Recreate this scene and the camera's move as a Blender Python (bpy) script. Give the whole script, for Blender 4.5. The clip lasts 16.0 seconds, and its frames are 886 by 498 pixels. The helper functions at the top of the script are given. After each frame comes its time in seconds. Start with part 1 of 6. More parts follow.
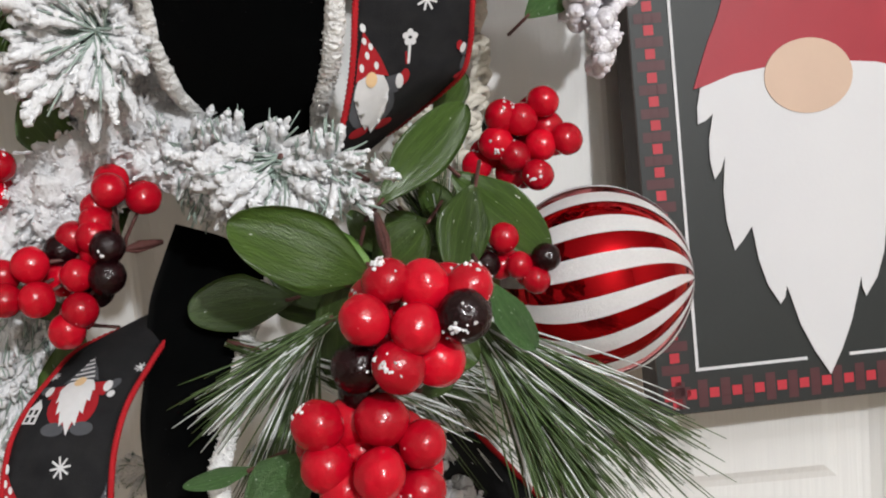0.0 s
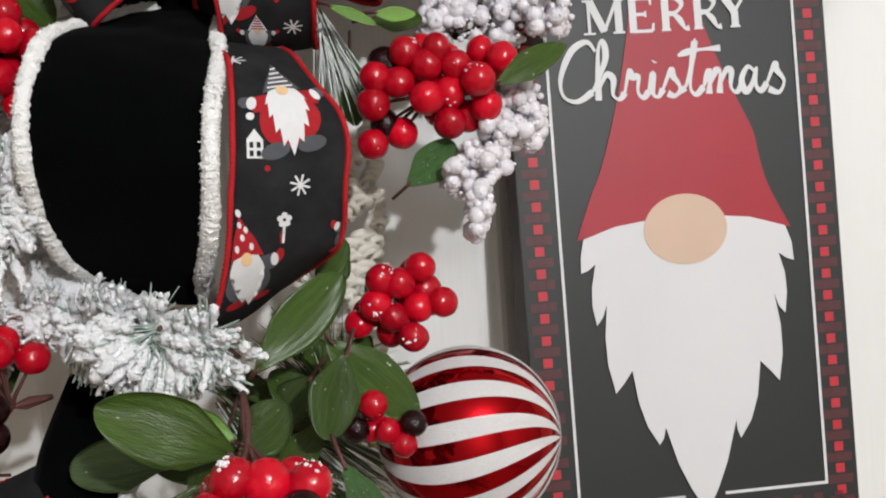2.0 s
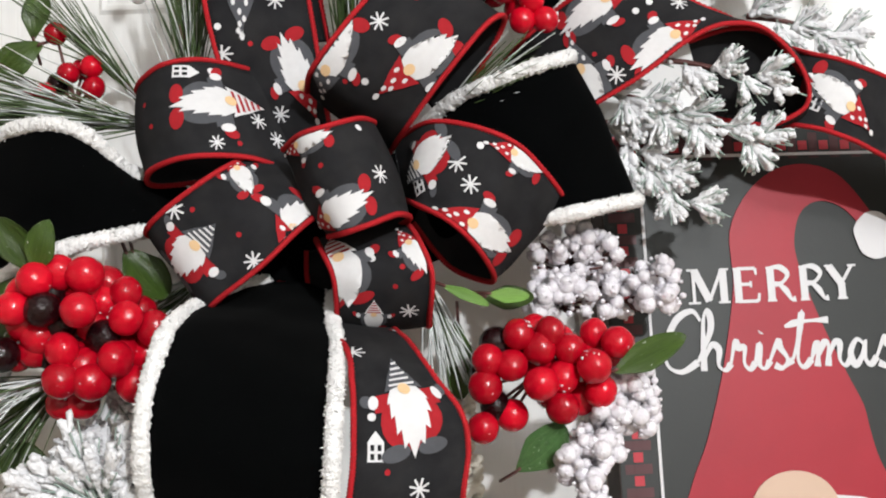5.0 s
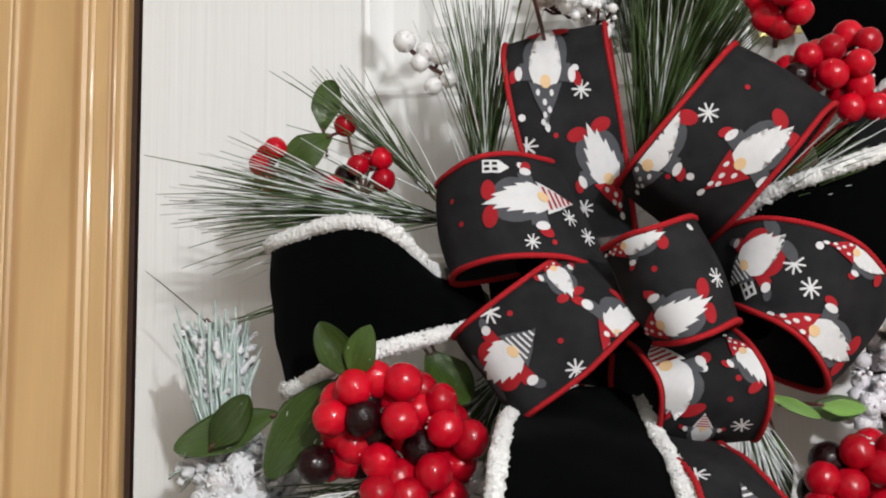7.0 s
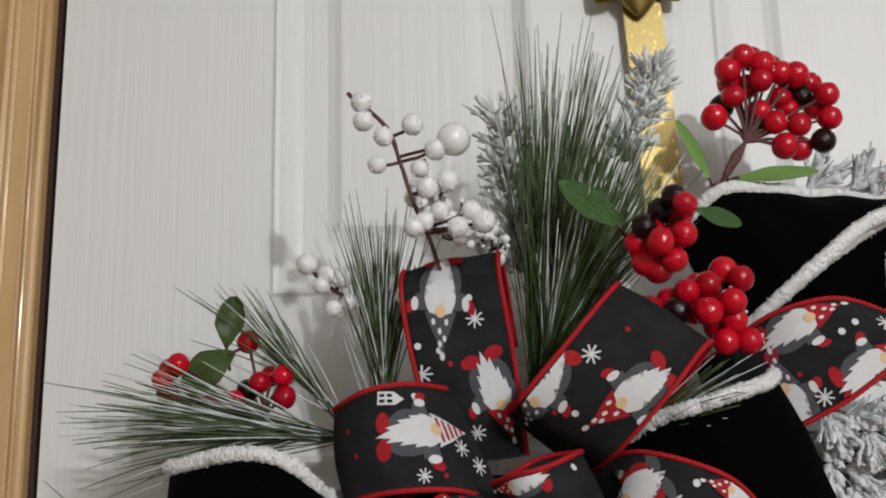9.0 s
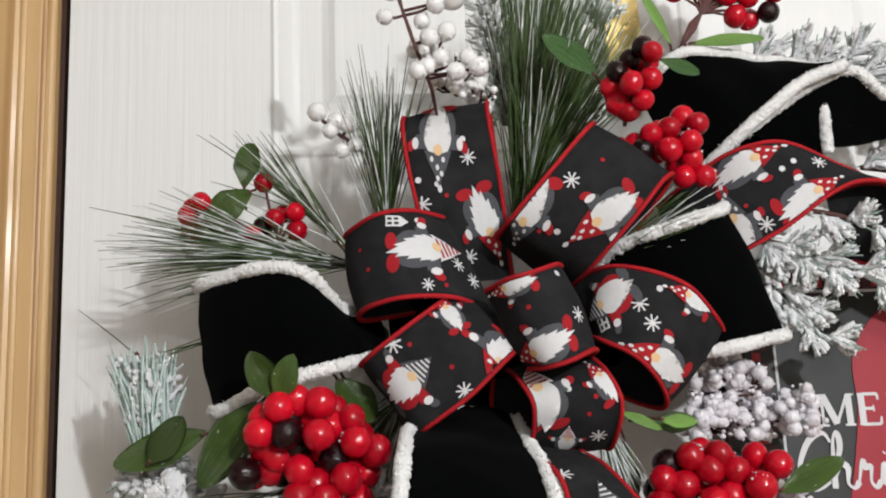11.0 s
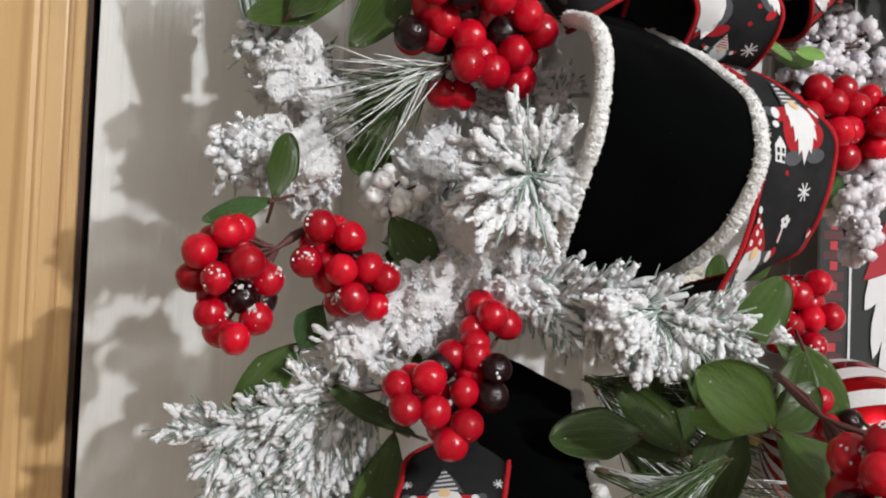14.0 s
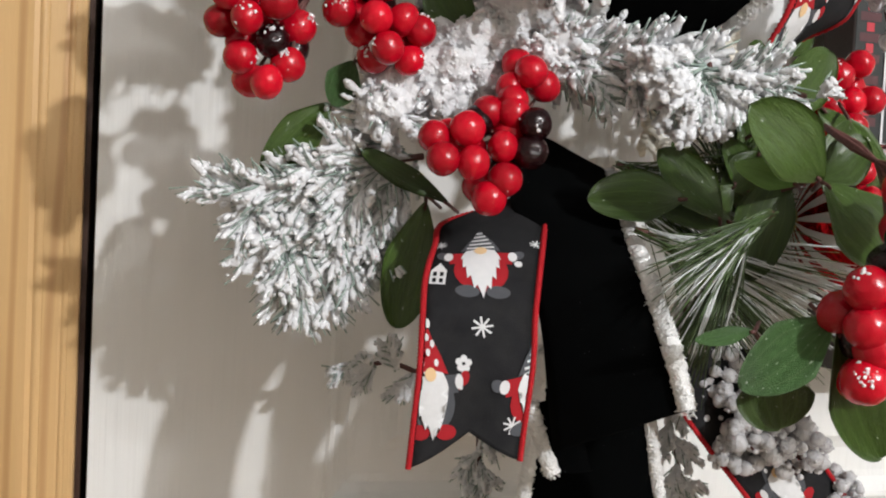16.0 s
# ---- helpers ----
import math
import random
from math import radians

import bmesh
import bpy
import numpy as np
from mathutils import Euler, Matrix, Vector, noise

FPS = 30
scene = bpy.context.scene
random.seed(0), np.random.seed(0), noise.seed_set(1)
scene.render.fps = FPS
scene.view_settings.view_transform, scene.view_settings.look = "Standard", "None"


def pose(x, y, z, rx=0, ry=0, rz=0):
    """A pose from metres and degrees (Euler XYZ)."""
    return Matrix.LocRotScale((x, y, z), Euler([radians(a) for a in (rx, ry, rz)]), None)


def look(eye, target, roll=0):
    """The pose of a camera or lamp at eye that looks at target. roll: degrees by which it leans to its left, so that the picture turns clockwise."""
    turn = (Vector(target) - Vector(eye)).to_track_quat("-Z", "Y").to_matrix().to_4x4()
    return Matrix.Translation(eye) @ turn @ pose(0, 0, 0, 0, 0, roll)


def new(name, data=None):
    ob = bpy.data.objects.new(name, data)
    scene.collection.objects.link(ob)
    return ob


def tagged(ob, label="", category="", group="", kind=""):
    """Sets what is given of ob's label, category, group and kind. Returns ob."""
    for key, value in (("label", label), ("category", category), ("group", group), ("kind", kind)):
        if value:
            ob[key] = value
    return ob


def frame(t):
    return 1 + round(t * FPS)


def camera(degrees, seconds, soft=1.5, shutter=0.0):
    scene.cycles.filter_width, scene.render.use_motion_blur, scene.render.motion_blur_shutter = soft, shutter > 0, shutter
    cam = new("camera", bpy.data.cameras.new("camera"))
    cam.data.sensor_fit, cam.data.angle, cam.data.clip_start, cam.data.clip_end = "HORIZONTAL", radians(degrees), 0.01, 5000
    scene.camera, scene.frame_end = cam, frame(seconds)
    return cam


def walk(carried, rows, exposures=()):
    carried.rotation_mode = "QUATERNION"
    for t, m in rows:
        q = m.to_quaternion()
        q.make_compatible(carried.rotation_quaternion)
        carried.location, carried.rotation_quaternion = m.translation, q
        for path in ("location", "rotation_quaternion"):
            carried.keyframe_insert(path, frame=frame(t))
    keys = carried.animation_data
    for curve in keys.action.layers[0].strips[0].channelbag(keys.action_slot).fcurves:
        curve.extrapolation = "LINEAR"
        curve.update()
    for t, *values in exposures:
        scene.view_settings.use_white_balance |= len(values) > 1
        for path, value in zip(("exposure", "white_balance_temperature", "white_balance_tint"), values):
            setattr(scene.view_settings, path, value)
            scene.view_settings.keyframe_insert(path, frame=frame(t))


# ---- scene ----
cam = camera(46.0, 16.0, soft=2.0)
PATH = [
    (0, (0.0079, -0.7779, 1.2838), (0.0238, 0.9671, 1.0558), -5.0),
    (0.5, (0.0185, -0.7920, 1.3014), (0.0299, 0.9583, 1.1157), -5.3),
    (1, (0.0317, -0.8061, 1.3119), (0.0554, 0.9451, 1.1438), -5.3),
    (1.5, (0.0502, -0.8052, 1.3234), (0.1003, 0.9478, 1.1694), -4.9),
    (2, (0.0616, -0.8061, 1.3427), (0.1426, 0.9469, 1.2054), -3.9),
    (2.5, (0.0642, -0.7990, 1.3568), (0.1452, 0.9566, 1.2547), -3.4),
    (3, (0.0537, -0.7946, 1.3744), (0.1390, 0.9618, 1.2978), -2.9),
    (3.2, (0.0510, -0.7938, 1.3814), (0.1311, 0.9645, 1.3322), -2.9),
    (5.3, (0.0114, -0.7902, 1.4246), (0.0387, 0.9636, 1.5698), -2.0),
    (5.5, (0.0035, -0.7894, 1.4316), (0.0220, 0.9645, 1.5750), -1.9),
    (6, (-0.0255, -0.7814, 1.4404), (-0.0801, 0.9689, 1.6155), -1.7),
    (6.5, (-0.0590, -0.7682, 1.4369), (-0.1980, 0.9715, 1.6674), -1.3),
    (7, (-0.0880, -0.7612, 1.4492), (-0.2552, 0.9750, 1.6868), -1.1),
    (7.5, (-0.0862, -0.7709, 1.4800), (-0.2323, 0.9566, 1.7827), -0.8),
    (8, (-0.0792, -0.7779, 1.5090), (-0.1962, 0.9381, 1.8848), -0.4),
    (8.2, (-0.0801, -0.7797, 1.5231), (-0.1804, 0.9328, 1.9165), -0.5),
    (10.3, (-0.0246, -0.8738, 1.4914), (-0.0220, 0.8422, 1.8813), -2.1),
    (10.5, (-0.0229, -0.8870, 1.4730), (-0.0167, 0.8334, 1.8452), -2.0),
    (11, (-0.1047, -0.8694, 1.4342), (-0.0484, 0.8633, 1.7378), -1.9),
    (11.5, (-0.1742, -0.8730, 1.4096), (-0.0625, 0.8703, 1.6243), -0.2),
    (12, (-0.2138, -0.8791, 1.3858), (-0.0422, 0.8659, 1.5390), 0.4),
    (12.5, (-0.2534, -0.8580, 1.3638), (0.0106, 0.8800, 1.4510), 1.4),
    (13, (-0.2825, -0.8298, 1.3436), (0.0484, 0.8985, 1.3735), 2.1),
    (13.5, (-0.3124, -0.8017, 1.3366), (0.0669, 0.9170, 1.3330), 3.2),
    (14, (-0.3168, -0.7946, 1.3075), (0.0845, 0.9187, 1.2670), 3.5),
    (14.5, (-0.3203, -0.7867, 1.2820), (0.0977, 0.9214, 1.2098), 3.6),
    (15, (-0.3230, -0.7762, 1.2582), (0.1065, 0.9266, 1.1421), 4.0),
    (15.5, (-0.3247, -0.7665, 1.2398), (0.0942, 0.9354, 1.0814), 4.0),
    (16, (-0.3318, -0.7779, 1.2204), (0.0898, 0.9205, 1.0347), 4.0),
]
EXPOSURE = [(0, -0.18), (1.5, -0.1), (2, -0.25), (2.5, -0.28), (3, -0.32), (5.5, 0.07), (6.5, -0.01), (7, -0.22), (7.5, -0.38), (8, -0.78), (10.5, -0.68), (11, -0.28), (11.5, -0.11), (12.5, -0.12), (14.5, -0.1), (16, 0.04)]
walk(cam, [(t, look(eye, target, roll)) for t, eye, target, roll in PATH], EXPOSURE)

# ---- light ----
world = bpy.data.worlds.new("room_dark")
scene.world = world
world.use_nodes = True
world.node_tree.nodes["Background"].inputs[0].default_value = (0.9, 0.92, 1.0, 1)
world.node_tree.nodes["Background"].inputs[1].default_value = 0.02


def bulb(name, place, watts, radius, colour):
    data = bpy.data.lights.new(name, "POINT")
    data.energy, data.shadow_soft_size, data.color = watts, radius, colour
    ob = new(name, data)
    ob.location = place
    return tagged(ob, "warm white household bulb behind the camera", "lamp")


bulb("fixture_bulb", (0.68, -2.15, 2.04), 128.0, 0.03, (0.975, 0.985, 1.0))
bulb("fixture_bulb", (0.62, -2.1, 2.36), 22.0, 0.03, (0.975, 0.985, 1.0))


# ---- materials ----
def material(name, colour, rough=0.6, metal=0.0, vary=0.12, scale=40.0, bump=0.1, bump_scale=200.0, stretch=(1, 1, 1),
             second=None, specks=None, coat=0.0, sheen=0.0, transmission=0.0, spec=0.5, random_tint=0.0, depth=0.002):
    """A surface with two scales of variation, fine relief and, if asked, pale specks."""
    m = bpy.data.materials.new(name)
    m.use_nodes = True
    nt = m.node_tree
    nd, ln = nt.nodes, nt.links
    b = nd["Principled BSDF"]
    b.inputs["Roughness"].default_value = rough
    b.inputs["Metallic"].default_value = metal
    b.inputs["Coat Weight"].default_value = coat
    b.inputs["Coat Roughness"].default_value = 0.12
    b.inputs["Sheen Weight"].default_value = sheen
    b.inputs["Transmission Weight"].default_value = transmission
    b.inputs["Specular IOR Level"].default_value = spec
    tc = nd.new("ShaderNodeTexCoord")
    mp = nd.new("ShaderNodeMapping")
    mp.inputs["Scale"].default_value = stretch
    ln.new(tc.outputs["Object"], mp.inputs["Vector"])
    n1 = nd.new("ShaderNodeTexNoise")
    n1.inputs["Scale"].default_value, n1.inputs["Detail"].default_value = scale, 5
    ln.new(mp.outputs["Vector"], n1.inputs["Vector"])
    mix = nd.new("ShaderNodeMix")
    mix.data_type = "RGBA"
    dark = tuple(c * (1 - vary) for c in colour)
    lite = tuple(min(1, c * (1 + vary)) for c in (second or colour))
    mix.inputs[6].default_value = (*dark, 1)
    mix.inputs[7].default_value = (*lite, 1)
    ln.new(n1.outputs["Fac"], mix.inputs[0])
    out = mix.outputs[2]
    if random_tint:
        oi = nd.new("ShaderNodeObjectInfo")
        hs = nd.new("ShaderNodeHueSaturation")
        mr = nd.new("ShaderNodeMapRange")
        mr.inputs[3].default_value, mr.inputs[4].default_value = 1 - random_tint, 1 + random_tint
        ln.new(oi.outputs["Random"], mr.inputs[0])
        ln.new(mr.outputs[0], hs.inputs["Value"])
        ln.new(out, hs.inputs["Color"])
        out = hs.outputs[0]
    if specks:
        n3 = nd.new("ShaderNodeTexNoise")
        n3.inputs["Scale"].default_value, n3.inputs["Detail"].default_value = specks[0], 2
        ln.new(tc.outputs["Object"], n3.inputs["Vector"])
        rp = nd.new("ShaderNodeMapRange")
        rp.inputs[1].default_value, rp.inputs[2].default_value = specks[1], specks[1] + 0.04
        ln.new(n3.outputs["Fac"], rp.inputs[0])
        mx = nd.new("ShaderNodeMix")
        mx.data_type = "RGBA"
        ln.new(rp.outputs[0], mx.inputs[0])
        ln.new(out, mx.inputs[6])
        mx.inputs[7].default_value = (*(specks[2] if len(specks) > 2 else (0.85, 0.86, 0.88)), 1)
        out = mx.outputs[2]
    ln.new(out, b.inputs["Base Color"])
    if bump:
        n2 = nd.new("ShaderNodeTexNoise")
        n2.inputs["Scale"].default_value, n2.inputs["Detail"].default_value = bump_scale, 4
        ln.new(mp.outputs["Vector"], n2.inputs["Vector"])
        bp = nd.new("ShaderNodeBump")
        bp.inputs["Strength"].default_value, bp.inputs["Distance"].default_value = bump, depth
        ln.new(n2.outputs["Fac"], bp.inputs["Height"])
        ln.new(bp.outputs[0], b.inputs["Normal"])
    return m


DOOR = material("white_door_paint", (0.8, 0.8, 0.79), 0.45, vary=0.02, scale=6, bump=0.42, bump_scale=22, stretch=(9, 9, 0.2), depth=0.0015)
OAK = material("oak_varnish", (0.50, 0.29, 0.115), 0.42, vary=0.16, scale=2.6, second=(0.66, 0.44, 0.21), bump=0.08, bump_scale=60, stretch=(5, 5, 0.5), coat=0.2)
# dark brown that paints the shade of the door gap into the jamb
GAP = material("jamb_gap_shade", (0.040, 0.016, 0.008), 0.6, vary=0.3, scale=30, bump=0.2)
for nd in OAK.node_tree.nodes:
    if nd.type == "TEX_NOISE":
        nd.inputs["Distortion"].default_value = 1.9
# arched growth rings of flat-sawn oak over the fine streaks
oak_nodes, oak_links = OAK.node_tree.nodes, OAK.node_tree.links
oak_face = next(nd for nd in oak_nodes if nd.type == "BSDF_PRINCIPLED")
oak_streaks = oak_face.inputs["Base Color"].links[0].from_socket
oak_place = oak_nodes.new("ShaderNodeTexCoord")
oak_map = oak_nodes.new("ShaderNodeMapping")
oak_map.inputs["Scale"].default_value = (1.0, 1.0, 0.11)
oak_rings = oak_nodes.new("ShaderNodeTexWave")
for key, value in (("Scale", 9.0), ("Distortion", 11.0), ("Detail", 2.0), ("Detail Scale", 0.8)):
    oak_rings.inputs[key].default_value = value
oak_tint = oak_nodes.new("ShaderNodeValToRGB")
oak_tint.color_ramp.elements[0].color = (0.60, 0.44, 0.30, 1)
oak_tint.color_ramp.elements[1].color = (1.02, 1.01, 1.0, 1)
oak_tint.color_ramp.elements[1].position = 0.16
oak_mix = oak_nodes.new("ShaderNodeMixRGB")
oak_mix.blend_type = "MULTIPLY"
oak_mix.inputs["Fac"].default_value = 0.5
oak_links.new(oak_place.outputs["Object"], oak_map.inputs["Vector"])
oak_links.new(oak_map.outputs["Vector"], oak_rings.inputs["Vector"])
oak_links.new(oak_rings.outputs["Fac"], oak_tint.inputs["Fac"])
oak_links.new(oak_streaks, oak_mix.inputs["Color1"])
oak_links.new(oak_tint.outputs["Color"], oak_mix.inputs["Color2"])
oak_links.new(oak_mix.outputs["Color"], oak_face.inputs["Base Color"])
WALL = material("cream_wall_paint", (0.43, 0.405, 0.36), 0.8, vary=0.03, scale=4, bump=0.1)
CEIL = material("white_ceiling_paint", (0.6, 0.6, 0.59), 0.85, vary=0.02, scale=4, bump=0.1)
CARPET = material("brown_carpet", (0.24, 0.17, 0.11), 0.95, vary=0.15, scale=30, bump=0.6, bump_scale=300)
CLOTH = material("black_print_cotton", (0.007, 0.007, 0.008), 0.9, vary=0.3, scale=70, second=(0.019, 0.019, 0.021), bump=0.5, bump_scale=1400, depth=0.0006, spec=0.12)
INK_WHITE = material("white_print", (0.66, 0.66, 0.67), 0.85, vary=0.08, scale=250, bump=0.25, bump_scale=1400, depth=0.0005, spec=0.2)
INK_RED = material("red_print", (0.34, 0.014, 0.020), 0.85, vary=0.15, scale=250, bump=0.25, bump_scale=1400, depth=0.0005, spec=0.2)
INK_GREY = material("grey_print", (0.078, 0.081, 0.09), 0.9, vary=0.15, scale=250, bump=0.25, bump_scale=1400, depth=0.0005, spec=0.2)
INK_SKIN = material("cream_print", (0.72, 0.5, 0.28), 0.85, vary=0.08, scale=250, bump=0.2, bump_scale=1400, depth=0.0005, spec=0.2)
CORD = material("red_wired_edge", (0.40, 0.012, 0.018), 0.75, vary=0.25, scale=500, bump=0.6, bump_scale=900, depth=0.001, spec=0.2)
VELVET = material("black_velvet", (0.0014, 0.0016, 0.0017), 1.0, vary=0.3, scale=60, bump=0.2, bump_scale=900, depth=0.0006, sheen=0.012, spec=0.02, specks=(700, 0.75, (0.05, 0.05, 0.055)))
SHERPA = material("white_sherpa", (0.87, 0.865, 0.855), 0.95, vary=0.06, scale=160, bump=0.7, bump_scale=600, depth=0.003, sheen=0.3, spec=0.1)
BERRY = material("red_berry_lacquer", (0.45, 0.0025, 0.014), 0.2, vary=0.3, scale=90, bump=0.1, bump_scale=220, depth=0.001, specks=(420, 0.75, (0.7, 0.5, 0.52)), coat=0.4, random_tint=0.28, spec=0.22)
BERRY_DARK = material("black_berry_lacquer", (0.005, 0.0012, 0.002), 0.16, vary=0.4, scale=90, second=(0.014, 0.002, 0.003), bump=0.15, bump_scale=350, depth=0.001, spec=0.4)
STEM = material("brown_twig", (0.10, 0.035, 0.03), 0.6, vary=0.3, scale=150, bump=0.4, bump_scale=400)
LEAF = material("green_leaf", (0.022, 0.048, 0.008), 0.28, vary=0.3, scale=3, second=(0.05, 0.092, 0.014), bump=0.35, bump_scale=9, stretch=(9, 0.9, 4), depth=0.03, specks=(16, 0.72), random_tint=0.3)
LEAF_PALE = material("pale_green_leaf", (0.10, 0.22, 0.035), 0.45, vary=0.2, scale=3, second=(0.16, 0.3, 0.06), bump=0.3, bump_scale=9, stretch=(9, 0.9, 4), depth=0.03, random_tint=0.2)
LEAF_ICED = material("frosted_leaf", (0.03, 0.075, 0.018), 0.4, vary=0.25, scale=3, second=(0.07, 0.15, 0.05), bump=0.5, bump_scale=20, stretch=(3, 3, 3), depth=0.03, specks=(22, 0.68, (0.40, 0.47, 0.38)), random_tint=0.2)
SNOW = material("white_flocking", (0.78, 0.782, 0.80), 0.95, vary=0.08, scale=120, bump=0.8, bump_scale=600, depth=0.002, spec=0.1)
SAGE = material("frosted_sage", (0.62, 0.68, 0.66), 0.9, vary=0.2, scale=120, second=(0.84, 0.86, 0.85), bump=0.8, bump_scale=700, depth=0.002, spec=0.15)
NEEDLE = material("green_needle", (0.032, 0.066, 0.018), 0.45, vary=0.3, scale=90, second=(0.075, 0.12, 0.035), bump=0)
NEEDLE_FROST = material("frosted_needle", (0.5, 0.54, 0.52), 0.6, vary=0.25, scale=150, second=(0.75, 0.77, 0.77), bump=0)
NEEDLE_GREY = material("grey_green_needle", (0.17, 0.24, 0.20), 0.7, vary=0.3, scale=150, second=(0.36, 0.43, 0.39), bump=0)
NEEDLE_PALE = material("pale_frosted_needle", (0.36, 0.50, 0.46), 0.8, vary=0.3, scale=150, second=(0.62, 0.70, 0.67), bump=0.3, bump_scale=900)
PEARL_LILAC = material("lilac_iced_pearl", (0.72, 0.66, 0.77), 0.16, vary=0.14, scale=150, second=(0.92, 0.89, 0.95), bump=0.35, bump_scale=700, coat=0.7)
PEARL_ICE = material("clear_ice_bead", (0.95, 0.94, 0.97), 0.08, vary=0.04, scale=150, bump=0.4, bump_scale=700, coat=0.5, transmission=0.4)
PEARL_WHITE = material("white_glitter_berry", (0.84, 0.83, 0.83), 0.22, vary=0.06, scale=150, bump=0.2, bump_scale=900, coat=0.6)
BALL_RED = material("red_mirror_ball", (0.46, 0.005, 0.010), 0.07, metal=0.92, vary=0.1, scale=20, bump=0.03, bump_scale=60)
BALL_WHITE = material("white_glitter", (0.82, 0.8, 0.8), 0.6, vary=0.1, scale=800, bump=0.9, bump_scale=1500, depth=0.002, specks=(1500, 0.66, (0.95, 0.93, 0.93)))
BRASS = material("brushed_brass", (0.42, 0.32, 0.13), 0.46, metal=1.0, vary=0.18, scale=300, bump=0.25, bump_scale=1100, depth=0.0004, specks=(420, 0.66, (0.9, 0.72, 0.32)))
BRASS_DARK = material("aged_brass", (0.26, 0.19, 0.06), 0.38, metal=1.0, vary=0.25, scale=60, bump=0.2, bump_scale=200)
SIGN_BLACK = material("charcoal_sign_paint", (0.017, 0.020, 0.0195), 0.5, spec=0.42, vary=0.06, scale=30, bump=0.05, bump_scale=300)
SIGN_EDGE = material("dark_brown_board", (0.055, 0.040, 0.034), 0.7, vary=0.25, scale=60, bump=0.2)
SIGN_WHITE = material("white_sign_paint", (0.70, 0.70, 0.71), 0.55, vary=0.04, scale=9, second=(0.57, 0.57, 0.595), bump=0.05, bump_scale=300)
SIGN_RED = material("red_sign_paint", (0.33, 0.012, 0.026), 0.5, spec=0.42, vary=0.22, scale=14, bump=0.08, bump_scale=200)
SIGN_PLAID = material("red_check_paint", (0.45, 0.02, 0.035), 0.55, vary=0.12, scale=60, bump=0.05)
SIGN_PLAID_DIM = material("dim_red_check_paint", (0.075, 0.018, 0.022), 0.55, vary=0.15, scale=60, bump=0.05)
SIGN_SKIN = material("peach_sign_paint", (0.57, 0.41, 0.31), 0.55, vary=0.1, scale=25, bump=0.05)
KNIT = material("cream_knit_yarn", (0.8, 0.76, 0.67), 0.95, vary=0.12, scale=90, bump=0.8, bump_scale=900, depth=0.002, spec=0.1)


# linen threads of the printed cloth, thin here and there
cloth_nodes, cloth_links = CLOTH.node_tree.nodes, CLOTH.node_tree.links
cloth_face = next(nd for nd in cloth_nodes if nd.type == "BSDF_PRINCIPLED")
cloth_base = cloth_face.inputs["Base Color"].links[0].from_socket
cloth_uv = cloth_nodes.new("ShaderNodeTexCoord")
thread_sum = cloth_nodes.new("ShaderNodeMath")
thread_sum.operation = "MAXIMUM"
for slot, direction in enumerate(("X", "Y")):
    thread = cloth_nodes.new("ShaderNodeTexWave")
    thread.bands_direction = direction
    for key, value in (("Scale", 620.0), ("Distortion", 3.0), ("Detail", 2.0), ("Detail Scale", 0.6)):
        thread.inputs[key].default_value = value
    cloth_links.new(cloth_uv.outputs["UV"], thread.inputs["Vector"])
    cloth_links.new(thread.outputs["Fac"], thread_sum.inputs[slot])
worn = cloth_nodes.new("ShaderNodeTexNoise")
worn.inputs["Scale"].default_value, worn.inputs["Detail"].default_value = 55.0, 3.0
cloth_links.new(cloth_uv.outputs["UV"], worn.inputs["Vector"])
worn_range = cloth_nodes.new("ShaderNodeMapRange")
worn_range.inputs[1].default_value, worn_range.inputs[2].default_value = 0.42, 0.75
worn_range.inputs[3].default_value, worn_range.inputs[4].default_value = 0.12, 0.75
cloth_links.new(worn.outputs["Fac"], worn_range.inputs[0])
thread_fac = cloth_nodes.new("ShaderNodeMath")
thread_fac.operation = "MULTIPLY"
cloth_links.new(thread_sum.outputs[0], thread_fac.inputs[0])
cloth_links.new(worn_range.outputs[0], thread_fac.inputs[1])
thread_mix = cloth_nodes.new("ShaderNodeMixRGB")
thread_mix.inputs["Color2"].default_value = (0.030, 0.029, 0.029, 1)
cloth_links.new(thread_fac.outputs[0], thread_mix.inputs["Fac"])
cloth_links.new(cloth_base, thread_mix.inputs["Color1"])
cloth_links.new(thread_mix.outputs["Color"], cloth_face.inputs["Base Color"])


def add_veins(m, pale):
    """Pale veins that run along a leaf and a thin pale rim."""
    nd, ln = m.node_tree.nodes, m.node_tree.links
    face_node = next(n for n in nd if n.type == "BSDF_PRINCIPLED")
    base = face_node.inputs["Base Color"].links[0].from_socket
    uv = nd.new("ShaderNodeTexCoord")
    split = nd.new("ShaderNodeSeparateXYZ")
    ln.new(uv.outputs["UV"], split.inputs[0])
    wave = nd.new("ShaderNodeMath")
    wave.operation = "PINGPONG"
    wave.inputs[1].default_value = 0.1
    ln.new(split.outputs[0], wave.inputs[0])
    line = nd.new("ShaderNodeMapRange")
    line.inputs[1].default_value, line.inputs[2].default_value = 0.0, 0.016
    line.inputs[3].default_value, line.inputs[4].default_value = 0.3, 0.0
    ln.new(wave.outputs[0], line.inputs[0])
    mix = nd.new("ShaderNodeMixRGB")
    mix.inputs["Color2"].default_value = (*pale, 1)
    ln.new(line.outputs[0], mix.inputs["Fac"])
    ln.new(base, mix.inputs["Color1"])
    ln.new(mix.outputs["Color"], face_node.inputs["Base Color"])


add_veins(LEAF, (0.11, 0.17, 0.05))
add_veins(LEAF_PALE, (0.26, 0.38, 0.12))
add_veins(LEAF_ICED, (0.2, 0.27, 0.14))


